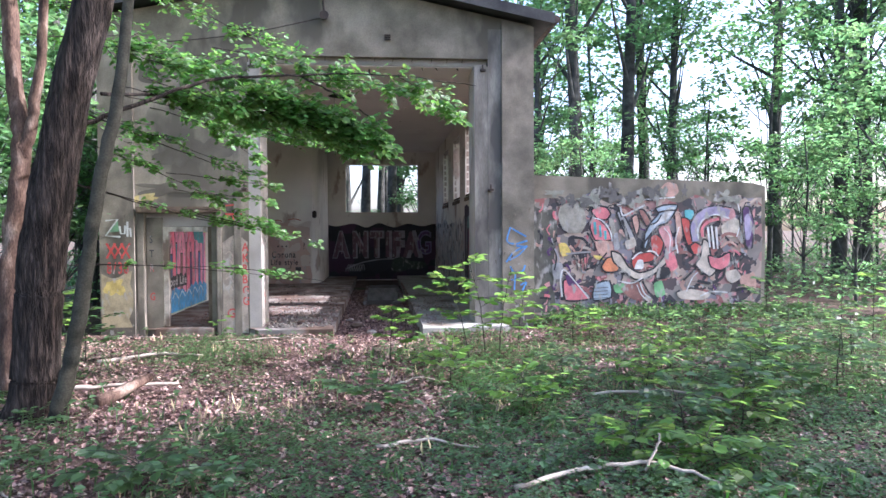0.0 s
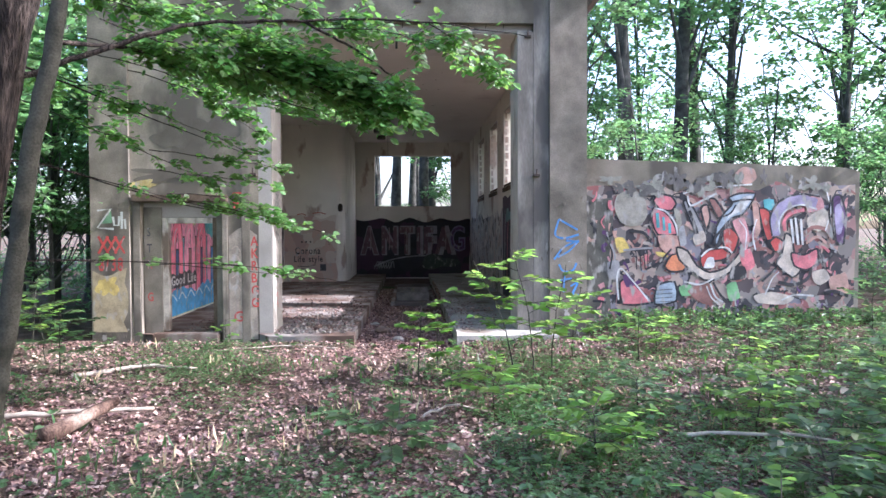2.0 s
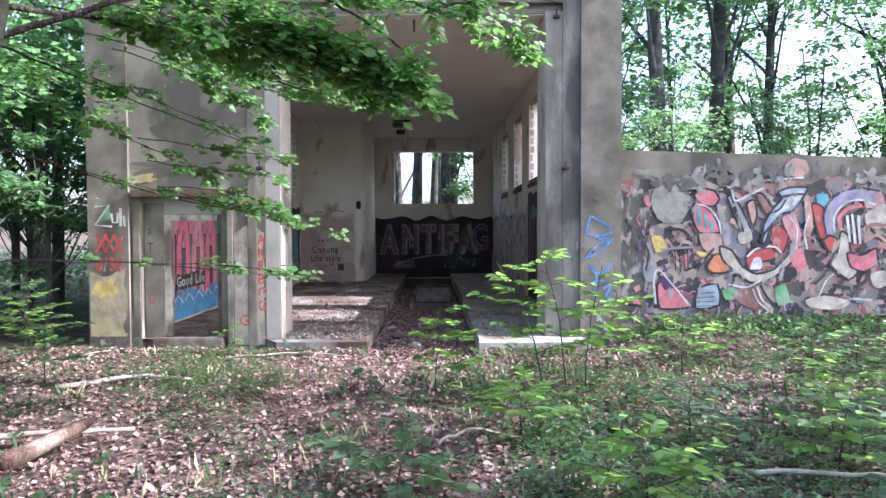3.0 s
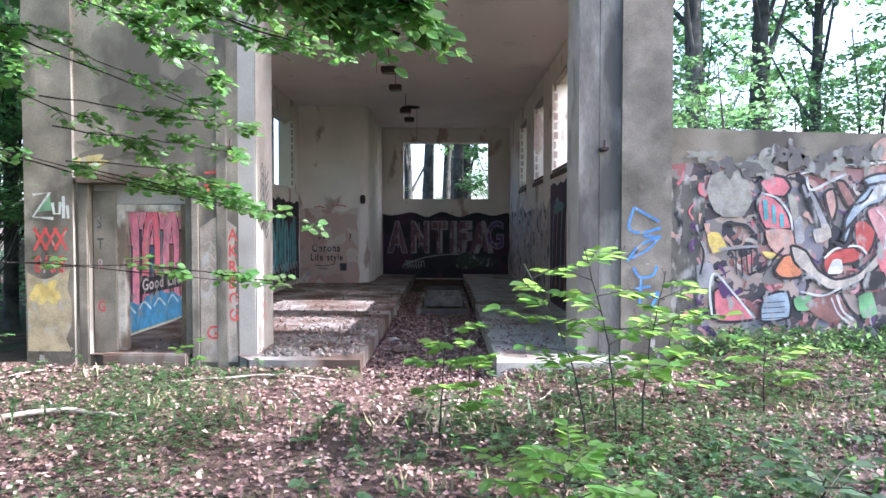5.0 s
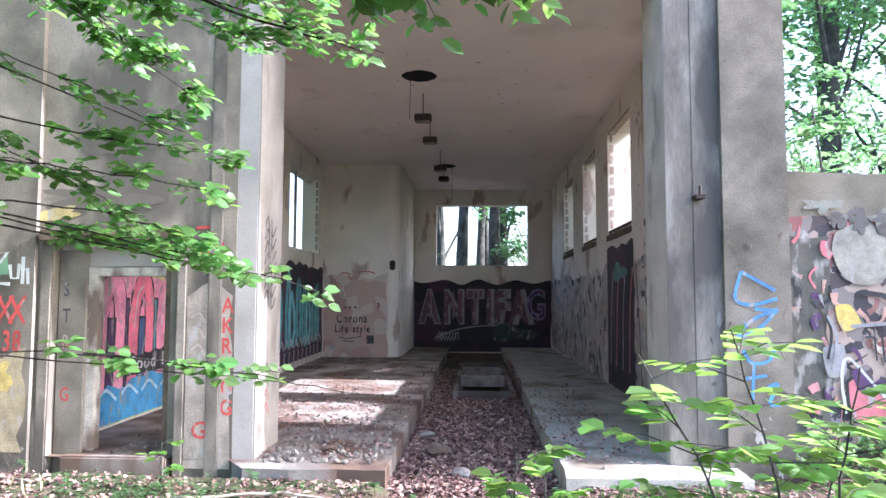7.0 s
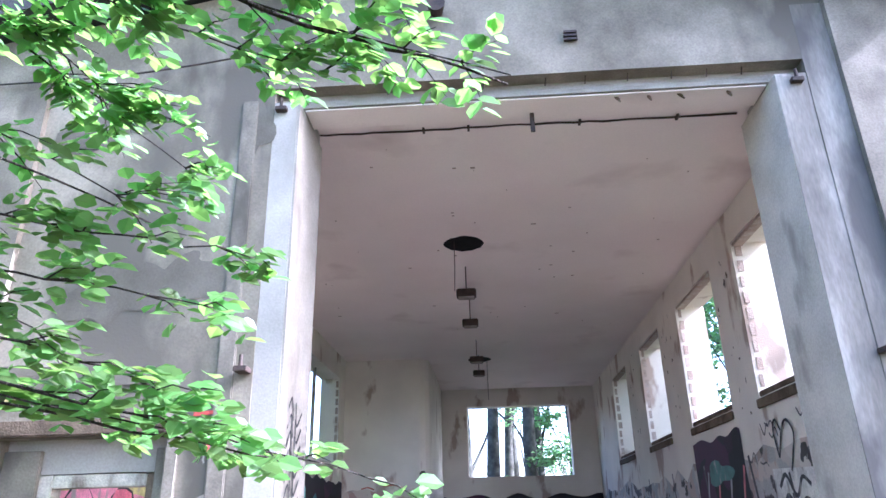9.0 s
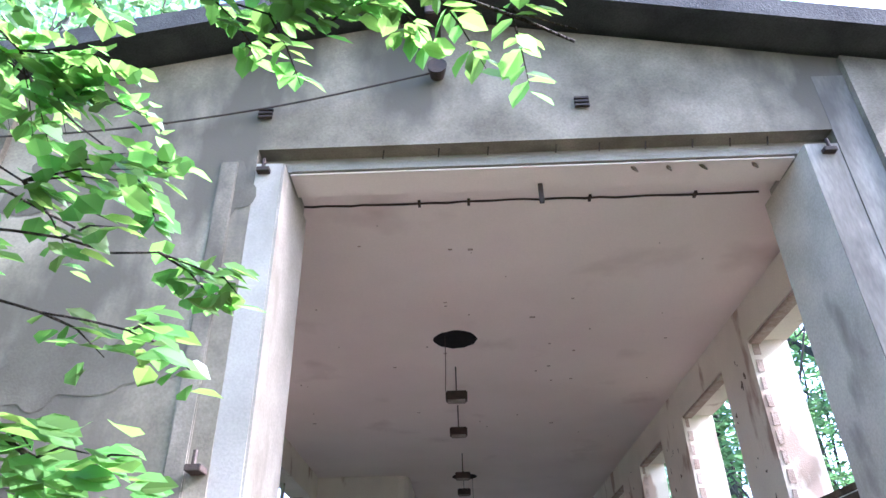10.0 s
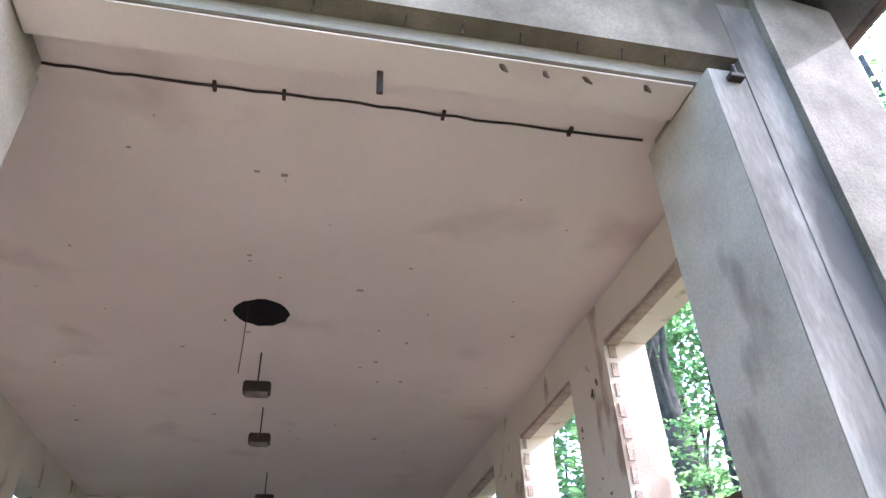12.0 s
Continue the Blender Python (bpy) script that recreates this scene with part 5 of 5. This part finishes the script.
# the dark tree by the path, with its long overhanging boughs
rng = random.Random(5)
tree = new("tree", None)
tagged(tree, "dark furrowed tree with long leafy overhanging boughs", "tree")
pts = smooth_path([(-4.22, 7.45, -0.1), (-4.1, 7.43, 0.35), (-4.0, 7.4, 1.6), (-3.72, 7.4, 3.2), (-3.3, 7.4, 5.2), (-3.1, 7.5, 9.0)], 22)
bm = tube(pts, [max(0.235, 0.32 - 0.012 * i) if i < 12 else 0.235 - 0.0007 * i for i in range(len(pts))], 72, wobble=0.10)
for v in bm.verts:
    a = math.atan2(v.co.y - 7.4, v.co.x + 3.9)
    d = noise.noise(Vector((math.cos(a) * 7, math.sin(a) * 7, v.co.z * 0.9)))
    d2 = 1 - abs(noise.noise(Vector((math.cos(a) * 11, math.sin(a) * 11, v.co.z * 1.3)))) * 2.2
    v.co += Vector((math.cos(a), math.sin(a), 0)) * (d * 0.02 + d2 * 0.016)
part("trunk", bm, M_BARK, tree, smooth=True)
BOUGHS = (
    ([(-3.72, 7.4, 2.95), (-3.1, 7.5, 3.25), (-2.4, 7.7, 3.55), (-1.5, 7.9, 3.65), (-0.4, 8.1, 3.72), (0.7, 8.3, 3.65)], 0.026),
    ([(-1.5, 7.9, 3.65), (-1.0, 8.2, 3.45), (-0.6, 8.45, 3.2), (-0.35, 8.5, 3.0)], 0.014),
    ([(-3.5, 7.7, 3.4), (-3.0, 9.0, 3.6), (-2.2, 10.0, 3.4), (-1.1, 10.35, 3.12)], 0.02),
    ([(-3.7, 7.45, 3.1), (-4.2, 8.6, 3.4), (-3.7, 9.9, 3.2), (-2.5, 10.6, 2.75)], 0.014),
    ([(-3.95, 7.5, 2.3), (-4.3, 9.0, 2.5), (-3.3, 10.2, 2.15), (-1.9, 10.7, 1.85)], 0.011),
    ([(-4.05, 7.5, 1.3), (-4.5, 9.3, 1.5), (-3.3, 10.2, 1.4), (-1.7, 10.6, 1.2)], 0.008),
)
for b, (p, r) in enumerate(BOUGHS):
    if b < 2:
        p = [(x, y + 0.45 * min(1, (x + 3.72) / 1.5), z + 0.12 * min(1, (x + 3.72) / 1.5)) for x, y, z in p]
    q = smooth_path(p, 8, 0.01, rng)
    part("bough", tube(q, [r * (1 - 0.93 * i / len(q)) + 0.002 for i in range(len(q))], 8), M_BARK, tree, smooth=True)
SPRAYS = (
    ([(-2.3, 8.0, 3.5), (-1.8, 8.3, 3.4), (-1.2, 8.45, 3.2)], 330, 0.36), ([(-1.6, 8.1, 3.4), (-0.9, 8.35, 3.15), (-0.4, 8.45, 2.92)], 380, 0.32),
    ([(-1.9, 8.2, 3.3), (-1.3, 8.35, 3.1), (-0.75, 8.45, 2.88)], 300, 0.30), ([(-2.6, 7.8, 3.4), (-2.1, 8.1, 3.3), (-1.5, 8.4, 3.15)], 240, 0.32),
    ([(-1.3, 8.0, 3.6), (-0.6, 8.3, 3.65), (0.1, 8.6, 3.5)], 150, 0.36), ([(-0.2, 8.1, 3.68), (0.3, 8.5, 3.5), (0.6, 8.7, 3.3)], 110, 0.28),
    ([(-3.2, 7.9, 3.8), (-2.5, 8.3, 3.7), (-1.8, 8.7, 3.6)], 230, 0.36), ([(-3.5, 8.0, 3.5), (-2.8, 8.5, 3.4), (-2.1, 8.9, 3.25)], 230, 0.34),
    ([(-2.4, 7.9, 3.95), (-1.6, 8.3, 3.9), (-0.9, 8.6, 3.75)], 170, 0.34), ([(-3.9, 8.0, 4.0), (-3.3, 8.5, 4.0), (-2.6, 8.9, 3.9)], 230, 0.4),
    ([(-3.0, 9.2, 3.6), (-2.2, 10.05, 3.42), (-1.1, 10.35, 3.14)], 330, 0.28), ([(-3.4, 9.2, 3.8), (-2.7, 10.1, 3.5), (-1.8, 10.4, 3.25)], 300, 0.3), ([(-3.2, 9.0, 3.7), (-2.4, 9.8, 3.6), (-1.5, 10.2, 3.4)], 260, 0.3),
    ([(-3.6, 9.6, 3.6), (-3.0, 10.4, 3.45), (-2.5, 10.8, 3.1)], 180, 0.3),
    ([(-4.1, 8.9, 3.4), (-3.5, 9.9, 3.2), (-2.4, 10.6, 2.75)], 300, 0.36), ([(-4.3, 8.8, 3.1), (-3.6, 9.9, 2.75), (-2.9, 10.6, 2.35)], 260, 0.36),
    ([(-3.9, 9.2, 3.7), (-3.2, 10.0, 3.6), (-2.7, 10.6, 3.3)], 260, 0.4), ([(-4.2, 9.0, 2.5), (-3.2, 10.2, 2.15), (-2.2, 10.6, 1.95)], 200, 0.32),
    ([(-3.5, 9.9, 2.75), (-2.8, 10.4, 2.68), (-2.1, 10.6, 2.6)], 150, 0.22), ([(-3.4, 9.9, 2.5), (-2.8, 10.3, 2.45), (-2.2, 10.5, 2.38)], 140, 0.22),
    ([(-3.3, 9.9, 2.25), (-2.7, 10.3, 2.2), (-2.25, 10.5, 2.05)], 120, 0.22), ([(-5.2, 8.6, 5.4), (-4.4, 9.6, 5.6), (-3.4, 10.4, 5.3)], 220, 0.5),
    ([(-3.3, 10.1, 2.2), (-2.4, 10.5, 2.0), (-1.65, 10.7, 1.8)], 170, 0.28), ([(-4.3, 9.2, 1.5), (-3.2, 10.2, 1.42), (-2.2, 10.5, 1.32)], 110, 0.26),
    ([(-2.8, 10.3, 1.4), (-2.0, 10.5, 1.28), (-1.3, 10.7, 1.12)], 40, 0.2), ([(-4.6, 8.4, 4.2), (-3.9, 9.4, 4.4), (-3.0, 10.2, 4.3)], 300, 0.5),
    ([(-3.3, 8.0, 4.6), (-2.6, 9.0, 4.6), (-2.0, 10.0, 4.5)], 220, 0.45), ([(-4.9, 8.2, 3.6), (-4.6, 9.6, 3.5), (-4.2, 10.8, 3.2)], 260, 0.45),
    ([(-3.1, 7.8, 3.6), (-2.6, 8.6, 3.5), (-2.1, 9.3, 3.3)], 130, 0.35), ([(-5.0, 9.0, 4.8), (-4.4, 10.0, 4.9), (-3.8, 11.0, 4.7)], 240, 0.5),
)
for p, n, w in SPRAYS:
    L, bm = Leaves(), bmesh.new()
    near = p[-1][1] < 9
    if near:
        p = [(x - 0.1, y + 0.45, z + 0.14) for x, y, z in p]
    spray(L, bm, p, int(n * (2.6 if near else 1.4 if p[-1][2] > 3 else 1.0)), w * (1.35 if near else 1.1), 0.1 if near else 0.085, rng, flatness=0.6 if near else 0.2)
    hold("foliage", L.mesh("foliage", M_LEAF), part("twig", bm, M_BARK, tree))
top, spots = leafy_crown(rng, (-3.2, 8.0, 8.8), (3.6, 3.4, 2.6), 4200, 0.16, clumps=30)
hold("crown", top.mesh("crown", M_LEAF), tree)

tree = new("tree", None)
tagged(tree, "thin leaning grey-barked sapling beside the dark tree", "tree")
q = smooth_path([(-3.82, 7.2, -0.05), (-3.55, 7.1, 0.9), (-3.3, 7.0, 2.2), (-3.05, 7.0, 3.4), (-2.95, 7.1, 4.8), (-2.9, 7.2, 6.5)], 8, 0.008, rng)
part("trunk", tube(q, [0.085 - 0.0012 * i for i in range(len(q))], 14, wobble=0.12), M_SMOOTH, tree, smooth=True)
top, spots = leafy_crown(rng, (-2.9, 7.3, 6.5), (1.6, 1.6, 1.2), 1200, 0.12, clumps=16)
hold("crown", top.mesh("crown", M_LEAF), tree)

tree = new("tree", None)
tagged(tree, "forked half-dead trunk with peeling reddish bark", "tree")
bm = bmesh.new()
for p, r in (([(-4.83, 8.4, -0.1), (-4.8, 8.4, 1.6), (-4.66, 8.4, 2.9), (-4.78, 8.5, 3.8), (-4.95, 8.6, 6.5)], 0.12), ([(-4.7, 8.4, 2.6), (-4.5, 8.35, 3.3), (-4.38, 8.35, 4.2), (-4.35, 8.4, 6.0)], 0.07)):
    q = smooth_path(p, 7, 0.012, rng)
    tube(q, [r * (1 - 0.4 * i / len(q)) for i in range(len(q))], 12, bm, wobble=0.4)
part("trunk", bm, M_DEAD, tree, smooth=True)

# ---------------------------------------------------------------- saplings and herbs
def sapling(x, y, tall, tiers, size, seed, label, lean=(0, 0), material=None, leaf_n=9, reach=0.45):
    rng = random.Random(seed)
    ob = new("sapling", None)
    z = height(x, y)
    top = Vector((x + lean[0], y + lean[1], z + tall))
    stem = smooth_path([(x, y, z - 0.03), (x + lean[0] * 0.3, y + lean[1] * 0.3, z + tall * 0.5), top], 6, 0.008, rng)
    bm = tube(stem, [0.009 * (1 - 0.6 * i / len(stem)) for i in range(len(stem))], 6)
    L = Leaves()
    for s in range(tiers):
        f = 0.35 + 0.65 * (s + 0.5) / tiers
        p = stem[min(len(stem) - 1, int(f * (len(stem) - 1)))]
        a = s * 2.4 + rng.uniform(-0.4, 0.4)
        way = Vector((math.cos(a), math.sin(a), rng.uniform(0.0, 0.35)))
        ln = reach * rng.uniform(0.6, 1.15) * (1.25 - 0.6 * f)
        tip = p + way * ln
        part("twig", tube([p, p.lerp(tip, 0.5) + Vector((0, 0, 0.03)), tip], [0.004, 0.003, 0.0015], 4), M_SMOOTH, ob)
        for q in range(leaf_n):
            g = 0.2 + 0.8 * (q + 1) / leaf_n
            c = p.lerp(tip, g)
            o = way.cross(Vector((0, 0, 1))).normalized() * (1 if q % 2 else -1)
            L.add(c, o * rng.uniform(0.6, 1) + way * 0.7 + Vector((0, 0, rng.uniform(-0.3, 0.05))), Vector((rng.gauss(0, 0.25), rng.gauss(0, 0.25), 1)), size * rng.uniform(0.7, 1.2))
    part("stem", bm, M_SMOOTH, ob)
    hold("foliage", L.mesh("foliage", material or M_YOUNG), ob)
    tagged(ob, label, "sapling", "saplings")


SAP = "slender young sapling with bright green layered leaves"
sapling(1.0, 9.95, 1.55, 12, 0.15, 21, SAP, (-0.25, 0.1), reach=0.62)
sapling(1.22, 10.1, 1.35, 11, 0.15, 22, SAP, (0.2, 0.0), reach=0.6)
sapling(0.75, 9.8, 1.45, 9, 0.14, 23, SAP, (-0.5, 0.15), reach=0.55)
sapling(1.75, 11.2, 1.0, 9, 0.14, 24, SAP, (0.1, -0.1), reach=0.5)
sapling(-0.4, 9.9, 0.95, 9, 0.13, 25, SAP, (0.05, 0.1), reach=0.35)
sapling(-0.15, 10.6, 0.7, 7, 0.12, 26, SAP, reach=0.3)
sapling(2.6, 10.9, 0.7, 7, 0.14, 27, SAP, reach=0.5)
sapling(3.1, 11.6, 0.5, 6, 0.13, 28, SAP, reach=0.5)
sapling(-3.35, 12.5, 0.45, 4, 0.1, 29, SAP, leaf_n=5, reach=0.2)
for i, (x, y, h) in enumerate(((1.5, 5.3, 0.55), (2.2, 6.0, 0.75), (3.1, 6.6, 0.9), (2.4, 7.4, 0.8), (3.9, 7.6, 1.0), (4.4, 8.7, 1.1), (3.4, 9.0, 0.8), (5.2, 8.0, 1.25), (5.6, 9.8, 1.3), (0.9, 6.9, 0.5), (1.7, 8.3, 0.6), (-2.3, 5.2, 0.3), (0.3, 8.4, 0.55), (4.8, 11.0, 0.6), (6.3, 11.5, 1.2), (7.3, 10.2, 1.4), (-0.7, 7.2, 0.35), (-4.9, 10.6, 0.9), (-5.6, 11.6, 1.1), (-6.3, 12.6, 1.2), (3.5, 7.2, 0.9), (4.2, 8.0, 1.0), (4.9, 9.2, 1.1), (5.9, 8.8, 1.3), (2.8, 6.1, 0.7), (4.6, 7.3, 1.1), (3.7, 10.0, 0.8), (2.0, 5.0, 0.5), (6.6, 10.0, 1.3), (2.9, 8.3, 0.7))):
    sapling(x, y, h * (0.62 if x > 1 and y < 10 else 0.9), 13, 0.115, 60 + i, "low leafy woodland shrub with soft green leaves", (rng.uniform(-0.15, 0.15), rng.uniform(-0.1, 0.1)), M_HERB if i % 3 else M_YOUNG, 9, 0.55)

# ---------------------------------------------------------------- sticks and logs
for p, r in (([(0.35, 4.65, 0.14), (0.9, 4.8, 0.2), (1.45, 4.75, 0.22), (1.75, 4.5, 0.16)], 0.02), ([(1.3, 4.7, 0.2), (1.42, 4.8, 0.34), (1.46, 4.85, 0.42)], 0.012), ([(-0.6, 5.7, 0.12), (-0.2, 5.8, 0.14), (0.25, 5.6, 0.11)], 0.016), ([(-4.6, 8.2, 0.1), (-3.7, 8.25, 0.14), (-3.0, 8.6, 0.08)], 0.03), ([(-4.6, 10.3, 0.05), (-3.9, 10.7, 0.08), (-3.2, 10.6, 0.05)], 0.03), ([(-0.4, 8.2, 0.06), (-0.1, 8.35, 0.12), (0.3, 8.3, 0.06)], 0.014), ([(1.7, 7.4, 0.1), (2.4, 7.0, 0.2), (3.0, 6.4, 0.22)], 0.018), ([(-3.1, 12.2, 0.02), (-2.2, 12.35, 0.04), (-1.6, 12.2, 0.02)], 0.015)):
    q = smooth_path(p, 6, 0.012, rng)
    s = part("fallen_branch", tube(q, [r * (1 - 0.5 * i / len(q)) for i in range(len(q))], 7, wobble=0.3), M_STICK, smooth=True)
    tagged(s, "pale dead branch lying on the leaf litter", "branch", "fallen branches")
trng = random.Random(91)
for k in range(34):
    x, y = trng.uniform(-5.5, 5.5), trng.uniform(3.6, 12.6)
    a, ln = trng.uniform(0, 6.28), trng.uniform(0.25, 0.9)
    q = smooth_path([(x + math.cos(a) * ln * f + trng.uniform(-0.05, 0.05), y + math.sin(a) * ln * f + trng.uniform(-0.05, 0.05), height(x + math.cos(a) * ln * f, y + math.sin(a) * ln * f) + trng.uniform(0.015, 0.05)) for f in (0, 0.35, 0.7, 1)], 4)
    r = trng.uniform(0.005, 0.013)
    s = part("fallen_twig", tube(q, [r * (1 - 0.6 * i / len(q)) for i in range(len(q))], 6, wobble=0.3), M_STICK if k % 2 else M_BARK, smooth=True)
    tagged(s, "thin dry twig lying on the leaf litter" if k % 2 else "thin dark twig lying on the leaf litter", "twig", "fallen twigs")
q = smooth_path([(-3.62, 7.75, 0.06), (-3.4, 8.0, 0.15), (-3.22, 8.3, 0.24)], 5)
tagged(part("log", tube(q, [0.085, 0.08, 0.078, 0.072, 0.07, 0.07, 0.066, 0.06, 0.055, 0.05, 0.03], 12, wobble=0.4), M_DEAD, smooth=True), "short broken brown log lying among leaves", "log")

# ---------------------------------------------------------------- litter, herbs, grass
def clear(x, y):
    return not (y > 12.95 and (x < -1.45 or x > 0.25))


def scatter(name, count, label, category, material, maker, seed):
    rng = random.Random(seed)
    L = Leaves()
    for _ in range(count):
        maker(L, rng)
    tagged(new(name, L.mesh(name, material)), label, category, kind="stuff")


def litter(L, rng):
    y = 1.5 + 15.5 * rng.random() ** 0.95
    x = rng.uniform(-1, 1) * (2.0 + 0.75 * y) - 0.3
    if rng.random() < 0.16:
        x, y = rng.uniform(-11, 11), rng.uniform(-4, 9)
    if y > 13.0:
        x = rng.uniform(-1.4, 0.25) if rng.random() < 0.88 else rng.uniform(-4.4, 1.2)
    if y > 13.0 and rng.random() < 0.6:
        y = rng.uniform(13.0, 19.0 if rng.random() < 0.7 else 24.0)
        if y > 19 and -1.0 < x < 0.2:
            x = rng.choice((rng.uniform(-1.4, -1.0), rng.uniform(0.18, 0.28)))
    base = height(x, y) if clear(x, y) else 0.11
    if not clear(x, y) and y < 13.3:
        return
    L.add((x, y, base + rng.uniform(0.004, 0.03)), rand_dir(rng, 0.3), Vector((rng.gauss(0, 0.4), rng.gauss(0, 0.4), 1)), rng.uniform(0.025, 0.07), True, 0.4)


def herbs(L, rng):
    y = 2.2 + 10.4 * rng.random() ** 0.9
    x = rng.uniform(-0.9, 1) * (2.0 + 0.7 * y)
    d = noise.noise(Vector((x * 0.45, y * 0.45, 20))) + (0.4 if x > 0.2 and y < 8.5 else -0.02) - (0.25 if y > 11.2 else 0) + (0.45 if y > 11 and x > 2.6 else 0)
    if d < rng.uniform(-0.18, 0.25):
        return
    z = height(x, y)
    h = rng.uniform(0.03, 0.16)
    a = rng.uniform(0, 6.28)
    for k in range(5):
        w = Vector((math.cos(a + k * 1.26), math.sin(a + k * 1.26), rng.uniform(-0.2, 0.35)))
        L.add((x, y, z + h * rng.uniform(0.6, 1)), w, (0, 0, 1), rng.uniform(0.022, 0.05), True, 0.38)


def seedlings(L, rng):
    """Small beech seedlings: a whorl of broad leaves on a short stem."""
    y = 3.0 + 9.6 * rng.random()
    x = rng.uniform(-0.8, 1) * (1.5 + 0.65 * y)
    if noise.noise(Vector((x * 0.5, y * 0.5, 9))) + (0.2 if x > 0 else 0) < rng.uniform(-0.1, 0.3):
        return
    z = height(x, y)
    h = rng.uniform(0.08, 0.26)
    L.add((x, y, z), (rng.gauss(0, 0.1), rng.gauss(0, 0.1), 1), (0, 1, 0), h, True, 0.02)
    a = rng.uniform(0, 6.28)
    for k in range(6):
        w = Vector((math.cos(a + k * 1.05), math.sin(a + k * 1.05), rng.uniform(-0.25, 0.3)))
        L.add((x, y, z + h * (0.7 + 0.05 * k)), w, (rng.gauss(0, 0.3), rng.gauss(0, 0.3), 1), rng.uniform(0.05, 0.095))


def weeds(L, rng):
    x, y = rng.uniform(2.5, 8.5), 13.55 - abs(rng.gauss(0, 0.45))
    z = height(x, y)
    for k in range(5):
        w = rand_dir(rng, 0.5)
        L.add((x, y, z + rng.uniform(0.02, 0.22)), w, (rng.gauss(0, 0.3), rng.gauss(0, 0.3), 1), rng.uniform(0.05, 0.1), True)


def blades(L, rng):
    x, y = rng.gauss(-0.8, 2.6), rng.uniform(4, 12.6)
    if noise.noise(Vector((x * 0.6, y * 0.6, 40))) < 0.05:
        return
    z = height(x, y)
    for k in range(4):
        L.add((x + rng.gauss(0, 0.08), y + rng.gauss(0, 0.06), z), Vector((rng.gauss(0, 0.4), rng.gauss(0, 0.4), 1)), rand_dir(rng), rng.uniform(0.06, 0.2), True, 0.03)


def far_litter(L, rng):
    a, r = rng.uniform(0, 6.28), rng.uniform(9, 40)
    x, y = r * math.cos(a), 12 + r * math.sin(a)
    if (-6 < x < 2.6 and y > 12.5) or (y < 12.5 and abs(x + 0.5) < 4 + 0.75 * max(y, 0)):
        return
    z = height(x, y)
    for k in range(4):
        L.add((x + rng.gauss(0, 0.2), y + rng.gauss(0, 0.2), z + rng.uniform(0.02, 0.9)), rand_dir(rng, 0.5), (rng.gauss(0, 0.3), rng.gauss(0, 0.3), 1), rng.uniform(0.1, 0.2), True)


scatter("leaf_litter", 155000, "russet and brown fallen leaves carpeting the ground", "leaf litter", M_LITTER, litter, 31)
scatter("ground_ivy", 44000, "low green herb layer on the woodland floor", "herbs", M_HERB, herbs, 32)
scatter("dry_stalks", 420, "pale dry stalks standing in the litter", "grass", M_DRY, blades, 36)
scatter("seedlings", 1500, "young broad-leaved seedlings scattered over the litter", "seedlings", M_HERB, seedlings, 38)
scatter("weeds", 800, "green weeds along the foot of the wall", "weeds", M_HERB, weeds, 33)
scatter("grass", 380, "sparse thin grass blades among fallen leaves", "grass", M_HERB, blades, 34)
scatter("undergrowth", 16000, "leafy undergrowth between the distant trunks", "undergrowth", M_LEAF_FAR, far_litter, 35)
